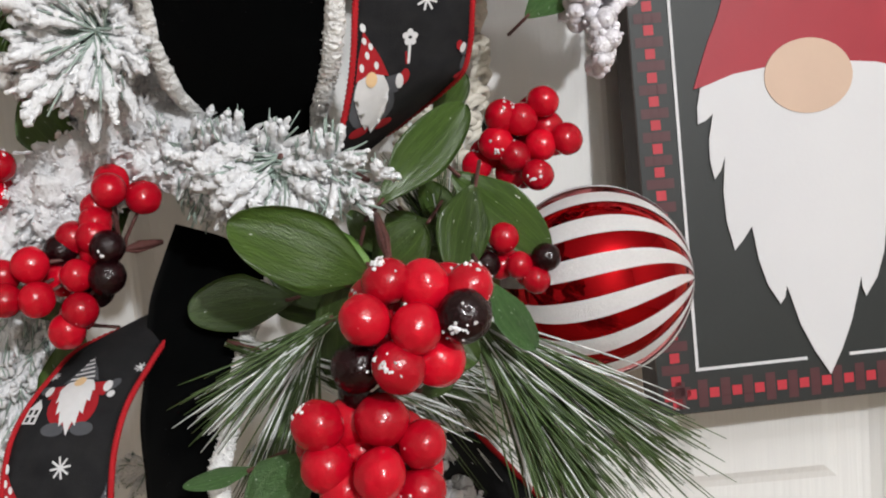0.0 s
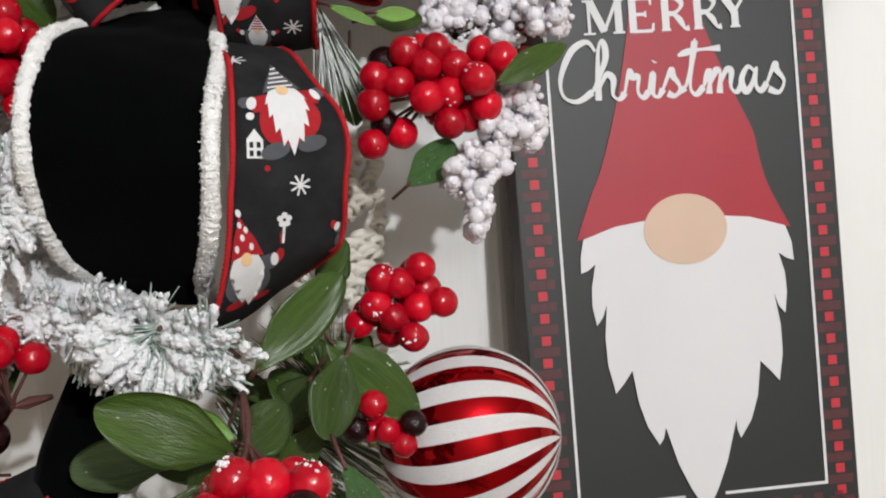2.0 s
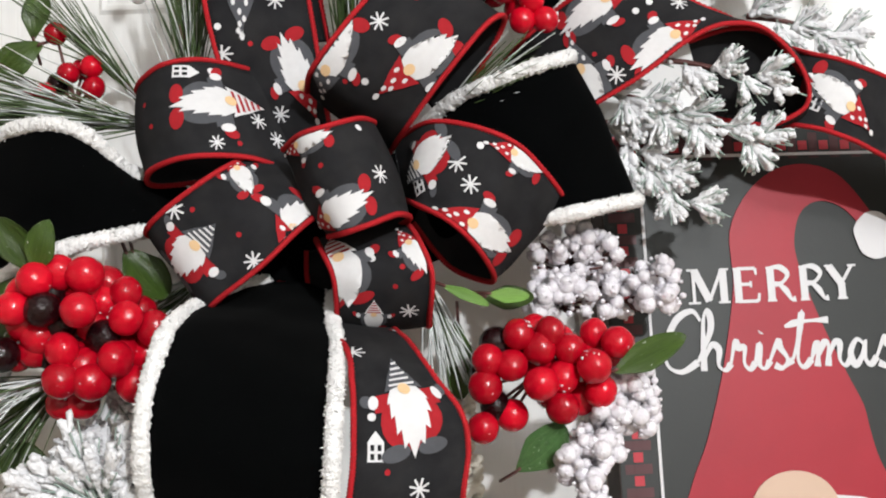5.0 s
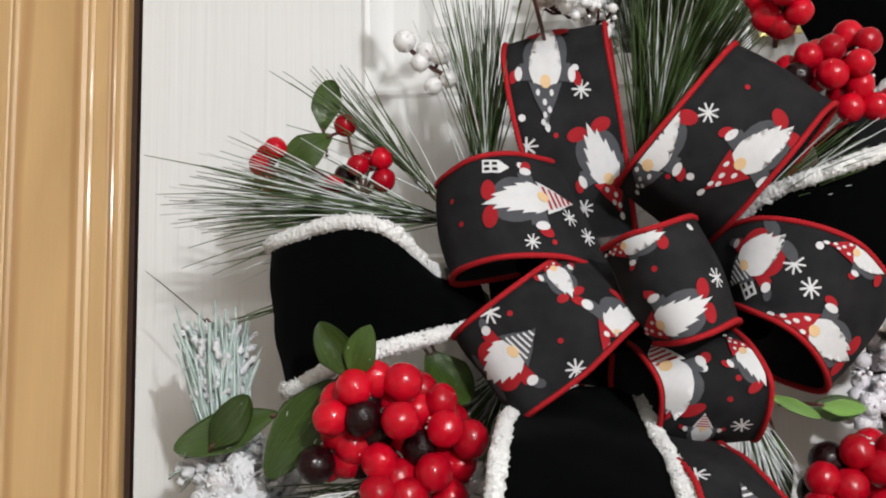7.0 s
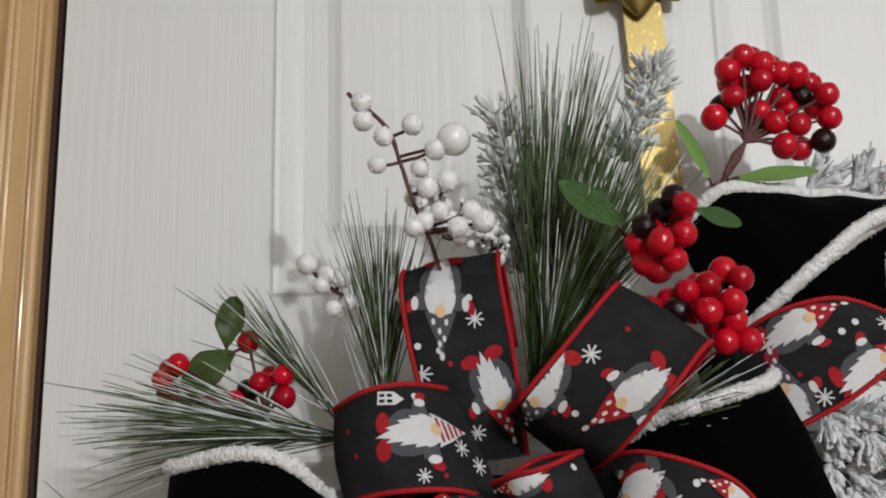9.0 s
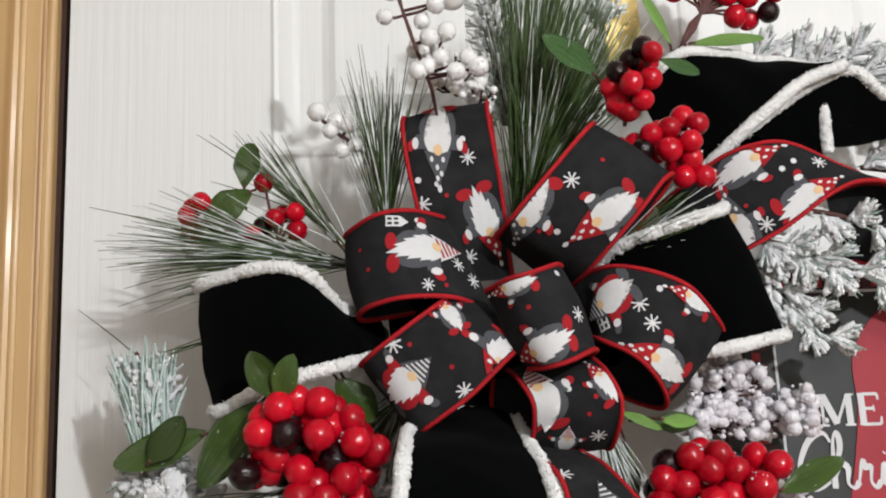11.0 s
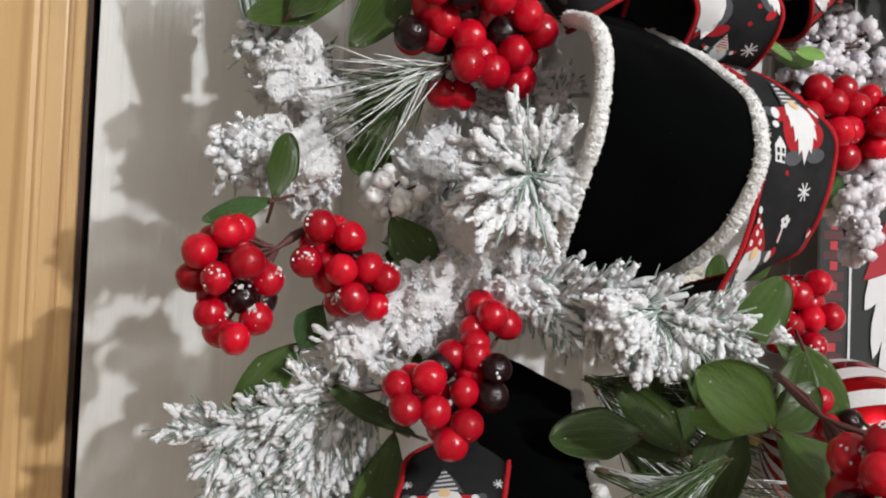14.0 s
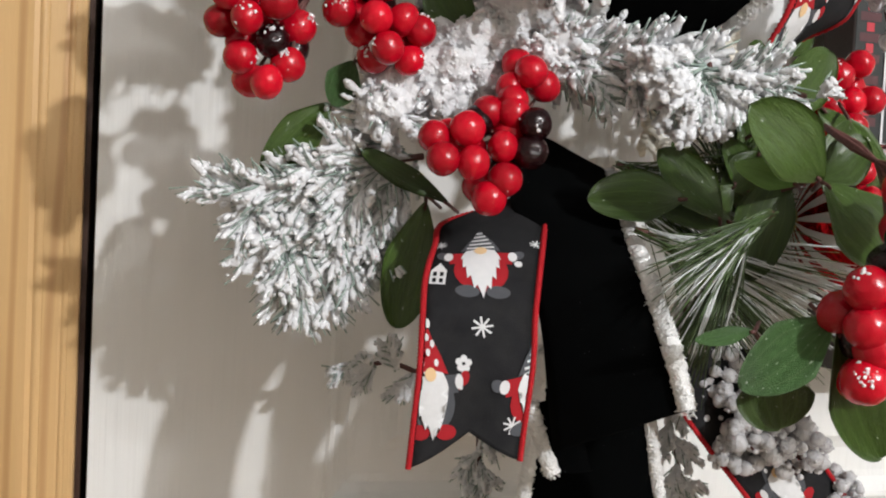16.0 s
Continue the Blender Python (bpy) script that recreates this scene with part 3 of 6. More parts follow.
# ---- sprays ----
def lumpy(V, Fc, start, way, length, r0, knots=5, bendy=0.25):
    side = Vector((random.gauss(0, 1), random.gauss(0, 1), random.gauss(0, 1))) * length * bendy * 0.3
    pts = [start + way * length * k / knots + side * (k / knots) ** 2 for k in range(knots + 1)]
    rad = [r0 * random.uniform(0.45, 1.5) * (1.0 if k < knots else 0.7) for k in range(knots + 1)]
    if r0 > 0.001:
        pts = [p + rand_dir() * r0 * 0.35 for p in pts]
    tube_into(V, Fc, pts, rad, 6 if r0 > 0.001 else 4)


def finger(V, Fc, start, way, length, r, bend=0.16):
    """One flocked needle: an uneven, crusted rod with a blunt end."""
    side = rand_dir() * length * bend
    pts = [start + way * length * q + side * q * q + rand_dir() * r * 0.22 for q in (0, 0.16, 0.34, 0.52, 0.7, 0.85, 0.95, 1.0)]
    swell = [0.75, 0.95, 1.0, 1.05, 1.1, 1.1, 0.8, 0.3]
    tube_into(V, Fc, pts, [r * q * random.uniform(0.65, 1.4) for q in swell], 6, 0.55, 480.0)


def rand_dir():
    return Vector((random.gauss(0, 1), random.gauss(0, 1), random.gauss(0, 1))).normalized()


def snow_spray(base, tip, reach, count, length, style="feather"):
    base, tip = Vector(base), Vector(tip)
    axis = (tip - base)
    d = axis.normalized()
    names = {"feather": "drooping artificial pine spray heavily flocked with white snow", "star": "flocked pine tuft fanning outward, white with green core", "fan": "snowy pine tuft spreading sideways and down, green core",
             "foam": "crumbly white snow-covered moss clump", "brush": "cut end of a frosted pale green pine spray", "sage": "frosted grey-green artificial foliage sprig"}
    thing = empty("snow_spray", names[style], "flocked spray", base, "flocked sprays")
    V, Fc, G, Gf, S, Sf = [], [], [], [], [], []
    tube_into(S, Sf, curve([base, base.lerp(tip, 0.4) + Vector((0, 0.004, 0.004)), base.lerp(tip, 0.75)], 8), [0.0022 - 0.0001 * n for n in range(9)], 6)
    total = int(count * {"feather": 1.5, "foam": 1.9, "star": 1.9, "fan": 1.9}.get(style, 1.3))
    for k in range(total):
        u = random.random()
        p = base + axis * u
        rd = rand_dir()
        rd = (rd - d * rd.dot(d)).normalized()
        if rd.y > 0.35:
            rd.y *= -1
        if style == "feather":
            if k % 26 == 0:
                u = (k // 26 + random.random()) * 26 / total
                flank = d.cross(Vector((0, -1, 0))).normalized() * (1 if (k // 26) % 2 else -1)
                root = base + axis * min(u, 0.98)
                twig = (d * random.uniform(0.6, 1.0) + flank * random.uniform(0.4, 1.1) + Vector((0, random.uniform(-0.55, 0.1), -0.15))).normalized()
                span = reach * random.uniform(0.85, 1.35) * (1.1 - 0.55 * u)
                lumpy(G, Gf, root, twig, span, 0.0009, 4)
            f = random.random()
            q = root + twig * span * f
            turn = twig.cross(Vector((0, -1, 0))).normalized() * (1 if random.random() < 0.5 else -1)
            way = (twig * random.uniform(0.8, 1.0) + turn * random.uniform(0.35, 0.75) + Vector((0, random.uniform(-0.5, 0.1), -0.1)) + rand_dir() * 0.1).normalized()
            ln = random.uniform(0.45, 0.72) * min(length, 0.036) * (1.1 - 0.35 * f)
            finger(V, Fc, q, way, ln, random.uniform(0.0011, 0.0022))
            for _ in range(2):
                crumb(V, Fc, q + way * ln * random.uniform(0.2, 1.05) + rand_dir() * 0.0012, random.uniform(0.0009, 0.0024))
            lumpy(G, Gf, q - way * ln * 0.2, (way + rand_dir() * 0.2).normalized(), ln * 1.3, 0.0006, 3)
        elif style in ("star", "fan"):
            if k % 5 == 0:
                turn = 2.4 * (k // 5) + random.uniform(-0.3, 0.3)
                if style == "fan" and math.sin(turn) > 0.25:
                    turn = random.choice((-0.1, math.pi)) + random.uniform(-0.35, 0.35)
                tuft = Vector((math.cos(turn), random.uniform(-0.75, 0.1), math.sin(turn))).normalized()
                tuft_reach = reach * random.uniform(0.66, 1.02) * (0.62 if tuft.x > 0.3 and style == "star" else 1.0)
                core = tip + Vector((0, 0.008, 0)) + rand_dir() * 0.005
                w = (tuft + Vector((0, 0, -0.1))).normalized()
                droop = rand_dir() * tuft_reach * 0.10 + Vector((0, 0, -0.06 * tuft_reach))
                line = [core + w * tuft_reach * q + droop * q * q for q in (0.36, 0.46, 0.56, 0.66, 0.76, 0.86, 0.94, 1.0)]
                tube_into(V, Fc, [p + rand_dir() * 0.0008 for p in line], [0.0023 * q * random.uniform(0.8, 1.25) for q in (0.5, 0.7, 0.95, 1.1, 1.2, 1.2, 1.0, 0.45)], 10, 0.45, 380.0)
                for _ in range(9):
                    q = random.uniform(0.35, 0.8)
                    at = core + w * tuft_reach * q + droop * q * q + rand_dir() * 0.0016
                    finger(V, Fc, at, (w + rand_dir() * 0.28).normalized(), tuft_reach * random.uniform(0.18, 0.34), random.uniform(0.0010, 0.0022) * (1.3 if style == "fan" else 1.0), 0.12)
                for _ in range(5):
                    q = random.uniform(0.5, 1.0)
                    crumb(V, Fc, core + w * tuft_reach * q + droop * q * q + rand_dir() * 0.0022, random.uniform(0.0012, 0.0026))
            w2 = (w + rand_dir() * 0.13).normalized()
            lumpy(G, Gf, core, w2, tuft_reach * random.uniform(0.55, 0.95), 0.0006, 4)
            if k % 5 == 1:
                lumpy(V, Fc, core + w2 * 0.004, w2, tuft_reach * random.uniform(0.3, 0.6), random.uniform(0.0006, 0.0011), 6)
        elif style == "foam":
            way = (rd + d * random.uniform(-0.3, 0.8)).normalized()
            start = p + rd * reach * random.uniform(0.05, 0.75)
            finger(V, Fc, start, way, length * random.uniform(0.25, 0.6), random.uniform(0.0014, 0.0032), 0.4)
            for _ in range(2):
                crumb(V, Fc, start + rand_dir() * length * 0.25, random.uniform(0.0012, 0.0034))
            if k % 4 == 0:
                lumpy(G, Gf, start, way, length * random.uniform(0.5, 0.9), 0.0007, 3)
        elif style == "brush":
            start = base + rd * reach * random.uniform(0, 0.75)
            way = (d + rd * random.uniform(-0.05, 0.18)).normalized()
            reach_up = axis.length * random.uniform(0.75, 1.08)
            lumpy(G, Gf, start, (way + rand_dir() * 0.12).normalized(), reach_up, 0.0010, 4)
            finger(V, Fc, start + way * reach_up * random.uniform(0.3, 0.95), (way + rand_dir() * 0.9).normalized(), axis.length * random.uniform(0.08, 0.2), random.uniform(0.0010, 0.0024), 0.4)
        else:
            way = (d * random.uniform(0.4, 1) + rd).normalized()
            start = p + rd * reach * random.uniform(0, 0.6)
            lumpy(V, Fc, start, way, length * random.uniform(0.35, 0.8), random.uniform(0.0009, 0.0022), 3)
            lumpy(G, Gf, start, (way + rand_dir() * 0.4).normalized(), length * random.uniform(0.4, 0.9), 0.0011, 3)
    link("branch", mesh("branch", S, Sf), STEM, thing)
    snow = link("flocking", mesh("flocking", V, Fc), SAGE if style == "sage" else SNOW, thing, "clumpy white flocking")
    snow["kind"] = "stuff"
    green = link("needles", mesh("needles", G, Gf), SAGE if style == "sage" else NEEDLE_PALE if style == "brush" else NEEDLE_GREY, thing, "grey-green needles")
    green["kind"] = "stuff"


def snow_clump(centre, size, squash=0.75):
    """A soft powdery heap of artificial snow."""
    bm = bmesh.new()
    bmesh.ops.create_icosphere(bm, subdivisions=5, radius=1.0)
    c = Vector(centre)
    for v in bm.verts:
        d = v.co.normalized()
        q = c * 60 + d
        k = 1 + 0.5 * noise.noise(q * 1.3) + 0.26 * noise.noise(q * 3.1) + 0.07 * noise.noise(q * 7) + 0.05 * noise.noise(q * 17) + 0.05 * noise.noise(q * 40)
        v.co = c + Vector((d.x, d.y * squash, d.z)) * size * k
    bm.verts.index_update()
    V, Fc = [v.co.copy() for v in bm.verts], [tuple(v.index for v in f.verts) for f in bm.faces]
    bm.free()
    shell = [p for p in V if p.y < c.y + 0.3 * size]
    for _ in range(int(14000 * size)):
        crumb(V, Fc, random.choice(shell) + rand_dir() * 0.0006, random.uniform(0.0005, 0.0016))
    for _ in range(int(1800 * size)):
        p = random.choice(shell)
        finger(V, Fc, p, ((p - c).normalized() + rand_dir() * 0.7).normalized(), random.uniform(0.004, 0.009), random.uniform(0.0007, 0.0016), 0.4)
    ob = link("snow_clump", mesh("snow_clump", V, Fc), SNOW)
    return tagged(ob, "powdery white artificial snow clump on the wreath", "artificial snow", "snow clumps")


def pine_spray(base, tip, spread, count, frost):
    base, tip = Vector(base), Vector(tip)
    axis = tip - base
    d, full = axis.normalized(), axis.length
    thing = empty("pine_spray", "long fine green artificial pine needles, partly frosted", "pine spray", base, "pine sprays")
    V, Fc, W, Wf, S, Sf = [], [], [], [], [], []
    tube_into(S, Sf, curve([base, base + axis * 0.3], 4), [0.0018] * 5, 6)
    for k in range(int(count * 1.35) if count > 5 else count):
        start = base + d * full * random.uniform(0, 0.32) + rand_dir() * 0.003
        way = (d + rand_dir() * math.tan(radians(spread)) * random.uniform(0.2, 1.5)).normalized()
        ln = full * random.uniform(0.5, 0.92)
        side = rand_dir() * ln * 0.07
        pts = [start + way * ln * t + side * t * t + Vector((0, 0, -0.05 * ln * t * t)) for t in (0, 0.25, 0.5, 0.75, 1)]
        white = random.random() < frost
        tube_into(W if white else V, Wf if white else Fc, pts, [r * (0.0005 if white else 0.00046) for r in (1, 1, 1, 0.85, 0.4)], 4)
    link("branch", mesh("branch", S, Sf), STEM, thing)
    for nm, vv, ff, mat in (("needles", V, Fc, NEEDLE), ("frosted_needles", W, Wf, NEEDLE_FROST)):
        if vv:
            link(nm, mesh(nm, vv, ff), mat, thing)["kind"] = "stuff"


def bead_into(V, Fc, p, r, level=2):
    base = len(V)
    V.extend(p + v * r for v in BALLS[level][0])
    Fc.extend((base + a, base + b, base + c) for a, b, c in BALLS[level][1])


PEARLS = {"lilac": (PEARL_LILAC, "sprig of small lilac-white iced pearls"), "ice": (PEARL_ICE, "sprig of clear icy beads"), "white": (PEARL_WHITE, "sprig of frosted white berries")}


BEADS = {}
for key, (mat, _) in PEARLS.items():
    BEADS[key] = ball_mesh("pearl", 3)
    BEADS[key].materials.append(scaled_material(mat, 0.005))


def pearl_sprig(centre, rx, rz, count, kind):
    centre = Vector(centre)
    thing = empty("pearl_sprig", PEARLS[kind][1], "pearl sprig", centre, "pearl sprigs")
    V, Fc, S, Sf = [], [], [], []
    root = centre + Vector((0, 0.02, -rz * 0.4))
    for k in range(int(count * 1.8)):
        a, q = random.uniform(0, 6.283), math.sqrt(random.random())
        p = centre + Vector((rx * q * math.cos(a), random.uniform(-0.012, 0.014), rz * q * math.sin(a)))
        r = random.choice((0.0012, 0.0017, 0.0022, 0.003, 0.004, 0.0048, 0.0056))
        if r > 0.0029:
            ob = new("pearl", BEADS[kind])
            ob.parent = thing
            ob.matrix_parent_inverse = thing.matrix_basis.inverted()
            ob.matrix_basis = Matrix.LocRotScale(p, Euler((random.random() * 6, random.random() * 6, 0)), (r, r, r))
            for _ in range(4):
                crumb(V, Fc, p + rand_dir() * r * 1.05, r * 0.25)
        else:
            bead_into(V, Fc, p, r, 2)
        if k % 2 == 0:
            tube_into(S, Sf, [root, root.lerp(p, 0.5) + Vector((0, 0.006, 0)), p], [0.0009] * 3, 5)
    link("bead_dust", mesh("bead_dust", V, Fc), PEARLS[kind][0], thing)["kind"] = "stuff"
    link("stem", mesh("stem", S, Sf), STEM, thing)["kind"] = "stuff"


WHITE_BALL = ball_mesh("white_berry", 3, 1.0, 0.0)
WHITE_BALL.materials.append(scaled_material(PEARL_WHITE, 0.009))


def white_berries(berries, stem):
    thing = empty("white_berry_twig", "brown twig with glittery white berries", "white berries", stem[0], "white berry twigs")
    tube("twig", stem, 0.0013, STEM, thing, 24, 7, 0.3, 300)
    V, Fc, S, Sf = [], [], [], []
    line = curve(stem, 40)
    for p, r in berries:
        p = Vector(p)
        ob = new("white_berry", WHITE_BALL)
        ob.parent = thing
        ob.matrix_parent_inverse = thing.matrix_basis.inverted()
        ob.matrix_basis = Matrix.LocRotScale(p, Euler((random.random() * 6, random.random() * 6, 0)), (r, r, r))
        q = min(line, key=lambda c: (c - p).length)
        tube_into(V, Fc, [q, q.lerp(p, 0.5) + Vector((0, 0.003, 0)), p], [0.0011] * 3, 5)
        for _ in range(26):
            crumb(S, Sf, p + rand_dir() * r * 1.0, random.uniform(0.0004, 0.0012))
    link("stem", mesh("stem", V, Fc), STEM, thing)
    link("snow_dust", mesh("snow_dust", S, Sf), SNOW, thing, smooth=False)["kind"] = "stuff"


# ---- the door and the room ----
DOOR_X0, DOOR_X1, DOOR_TOP = -0.396, 0.528, 2.03


def nested_panel(bm, x0, x1, z0, z1):
    """A moulded panel: ridge, sloped recess and raised field."""
    steps = ((0.0, 0.0), (0.003, -0.002), (0.007, -0.001), (0.011, 0.003), (0.018, 0.0075), (0.024, 0.0085), (0.044, 0.0085), (0.050, 0.0065), (0.056, 0.003))
    rings = []
    for inset, dep in steps:
        rings.append([bm.verts.new((x, dep, z)) for x, z in ((x0 + inset, z0 + inset), (x1 - inset, z0 + inset), (x1 - inset, z1 - inset), (x0 + inset, z1 - inset))])
    for a, b in zip(rings, rings[1:]):
        for k in range(4):
            bm.faces.new((a[k], a[(k + 1) % 4], b[(k + 1) % 4], b[k]))
    bm.faces.new(rings[-1])


def build_door():
    bm = bmesh.new()
    xs = (DOOR_X0 + 0.0015, -0.221, -0.006, 0.138, 0.353, DOOR_X1)
    zs = (0.008, 0.22, 0.80, 0.93, 1.55, 1.669, 1.977, DOOR_TOP)
    for i in range(5):
        for j in range(7):
            if i in (1, 3) and j in (1, 3, 5):
                nested_panel(bm, xs[i], xs[i + 1], zs[j], zs[j + 1])
            else:
                bm.faces.new([bm.verts.new(p) for p in ((xs[i], 0, zs[j]), (xs[i + 1], 0, zs[j]), (xs[i + 1], 0, zs[j + 1]), (xs[i], 0, zs[j + 1]))])
    for a, b in (((xs[0], zs[0]), (xs[0], zs[-1])), ((xs[-1], zs[0]), (xs[-1], zs[-1])), ((xs[0], zs[-1]), (xs[-1], zs[-1])), ((xs[0], zs[0]), (xs[-1], zs[0]))):
        bm.faces.new([bm.verts.new(p) for p in ((a[0], 0, a[1]), (b[0], 0, b[1]), (b[0], 0.035, b[1]), (a[0], 0.035, a[1]))])
    bm.faces.new([bm.verts.new(p) for p in ((xs[0], 0.035, zs[0]), (xs[-1], 0.035, zs[0]), (xs[-1], 0.035, zs[-1]), (xs[0], 0.035, zs[-1]))])
    bmesh.ops.remove_doubles(bm, verts=bm.verts, dist=0.0001)
    bmesh.ops.recalc_face_normals(bm, faces=bm.faces)
    tagged(part("door_1", bm, DOOR, smooth=False), "white moulded six-panel door with embossed wood grain, closed", "door", kind="structure")


def casing_profile(x_in, sign, z0, z1):
    """An upright oak casing with grooves, from the door's side outward."""
    bead = lambda x, y, w, up: [(x + w * k / 6, y - up * math.sin(math.pi * k / 6)) for k in range(7)]
    field = [(0.034 + 0.05 * k / 10, -0.0125 + 0.0018 * math.sin(math.pi * k / 10)) for k in range(11)]
    prof = [(0.0, 0.004), (0.0, -0.0065), (0.0012, -0.0085), (0.0035, -0.0098), (0.0065, -0.010)] + bead(0.0072, -0.0098, 0.0042, 0.0009) + [(0.013, -0.0103), (0.0235, -0.0112)] \
        + bead(0.0245, -0.0110, 0.006, 0.0013) + field + bead(0.0855, -0.0128, 0.006, 0.0013) + [(0.093, -0.0135), (0.110, -0.015), (0.1135, -0.0142), (0.115, -0.012), (0.115, 0.004)]
    bm = bmesh.new()
    lo = [bm.verts.new((x_in + sign * a, b, z0)) for a, b in prof]
    hi = [bm.verts.new((x_in + sign * a, b, z1)) for a, b in prof]
    for k in range(len(prof)):
        n = (k + 1) % len(prof)
        bm.faces.new((lo[k], lo[n], hi[n], hi[k]))
    bm.faces.new(lo)
    bm.faces.new(hi[::-1])
    bmesh.ops.recalc_face_normals(bm, faces=bm.faces)
    return bm


build_door()
tagged(part("door_casing_left", casing_profile(-0.4035, -1, 0.0, 2.15), OAK, smooth=False), "varnished light oak door casing with grooves", "door frame", kind="structure")
tagged(part("door_casing_right", casing_profile(0.536, 1, 0.0, 2.15), OAK, smooth=False), "varnished light oak door casing with grooves", "door frame", kind="structure")
bm = bmesh.new()
box(bm, -0.4025, 0.535, -0.012, 0.004, 2.042, 2.15, 0.002)
tagged(part("door_casing_top", bm, OAK, smooth=False), "varnished light oak door head casing", "door frame", kind="structure")
# jamb and backing sheet behind the door, coloured as the gap's shade
bm = bmesh.new()
box(bm, -0.44, -0.4, 0.006, 0.12, 0, 2.04)
box(bm, 0.534, 0.575, 0.006, 0.12, 0, 2.04)
box(bm, -0.44, 0.575, 0.006, 0.12, 2.042, 2.08)
box(bm, -0.399, 0.533, 0.04, 0.12, 0, 2.041)
tagged(part("door_jamb", bm, GAP, smooth=False), "door jamb and backing, shade of the gap put into the dark colour", "door frame", kind="structure")
for nm, dims, mat, lab in (
        ("wall_north_left", (-2.0, -0.442, 0.006, 0.12, 0, 2.44), WALL, "cream painted wall beside the door"),
        ("wall_north_right", (0.577, 2.4, 0.006, 0.12, 0, 2.44), WALL, "cream painted wall beside the door"),
        ("wall_north_top", (-0.442, 0.577, 0.006, 0.12, 2.082, 2.44), WALL, "cream painted wall above the door"),
        ("wall_west", (-2.1, -2.0, -3.4, 0.12, 0, 2.44), WALL, "cream painted wall"),
        ("wall_east", (2.4, 2.5, -3.4, 0.12, 0, 2.44), WALL, "cream painted wall"),
        ("wall_south", (-2.1, 2.5, -3.5, -3.4, 0, 2.44), WALL, "cream painted wall"),
        ("floor", (-2.1, 2.5, -3.5, 0.12, -0.1, 0.0), CARPET, "brown carpeted floor"),
        ("ceiling", (-2.1, 2.5, -3.5, 0.12, 2.44, 2.54), CEIL, "plain white ceiling")):
    bm = bmesh.new()
    box(bm, *dims)
    tagged(part(nm, bm, mat, smooth=False), lab, nm.split("_")[0], kind="structure")


# ---- wreath base ----
wreath = empty("wreath", "round wreath form of white flocked moss, partly knitted", "wreath", (0.05, -0.06, 1.4))
ring = [(0.05, -0.045, 1.65), (-0.03, -0.06, 1.6), (-0.1, -0.07, 1.5), (-0.125, -0.085, 1.4), (-0.13, -0.095, 1.31), (-0.115, -0.095, 1.265)]
V, Fc = [], []
pts = curve(ring, 150)
tube_into(V, Fc, pts, [(0.02 + 0.02 * min(1, k / 60)) * (1 + 0.2 * noise.noise(p * 30)) for k, p in enumerate(pts)], 40, 0.22, 90.0)
link("moss_ring", mesh("moss_ring", V, Fc), SNOW, wreath)
V, Fc = [], []
for i in range(150):
    a = random.uniform(-1.3, 1.6)
    c = Vector((0.022 + 0.03 * math.sin(a), -0.058 - 0.03 * math.cos(a), random.uniform(1.215, 1.385)))
    o, e = Vector((math.sin(a), -math.cos(a), 0)), Vector((math.cos(a), math.sin(a), 0))
    r, tilt = random.uniform(0.005, 0.009), random.uniform(-0.5, 0.5)
    pts = [c + e * r * math.cos(t + tilt) + Vector((0, 0, r * 0.8 * math.sin(t + tilt))) + o * 0.004 * math.sin(t) for t in (-0.4, 0.4, 1.2, 2.0, 2.8, 3.6)]
    tube_into(V, Fc, pts, [0.0022, 0.0028, 0.003, 0.003, 0.0028, 0.0022], 8)
link("knitted_cover", mesh("knitted_cover", V, Fc), KNIT, wreath, "cream chunky knitted yarn cover")["kind"] = "stuff"


# the printed bow
bow = empty('gnome_print_bow', 'black ribbon bow printed with gnomes, red wired edges', 'bow', (-0.03, -0.17, 1.5))
print_ribbon(bow, [((-0.080, -0.145, 1.535), (-0.033, -0.145, 1.540)), ((-0.098, -0.168, 1.585), (-0.039, -0.160, 1.593)), ((-0.107, -0.171, 1.638), (-0.047, -0.162, 1.653)), ((-0.104, -0.150, 1.652), (-0.044, -0.140, 1.663)), ((-0.093, -0.110, 1.606), (-0.036, -0.110, 1.611))],
    prints=[("gnome_greydots@1.0x1.15", 0.106, -0.0075, -172), ("gnome_dots", 0.043, 0.0148, 168), ("flake", 0.060, -0.0266, 0), ("flake", 0.088, 0.0103, 0), ("flake", 0.019, -0.0030, 0), ("reddot", 0.064, -0.0089, 0), ("dot", 0.078, -0.0251, 0), ("dot", 0.073, -0.0133, 0), ("dot", 0.101, 0.0089, 0)])
print_ribbon(bow, [((-0.045, -0.170, 1.563), (0.003, -0.150, 1.528)), ((-0.038, -0.200, 1.570), (0.017, -0.185, 1.540)), ((-0.015, -0.212, 1.595), (0.040, -0.205, 1.565)), ((0.015, -0.203, 1.629), (0.065, -0.200, 1.594)), ((0.021, -0.180, 1.633), (0.074, -0.175, 1.597)), ((-0.001, -0.130, 1.597), (0.040, -0.130, 1.547))],
    prints=[("gnome_dots", 0.074, 0.0158, -163), ("flake", 0.083, -0.0173, 0), ("dot", 0.048, -0.0032, 0), ("reddot", 0.106, -0.0095, 0), ("dot", 0.075, -0.0221, 0), ("dot", 0.075, -0.0284, 0), ("reddot", 0.042, -0.0126, 0), ("gnome_greydots", 0.051, -0.0268, 169)])
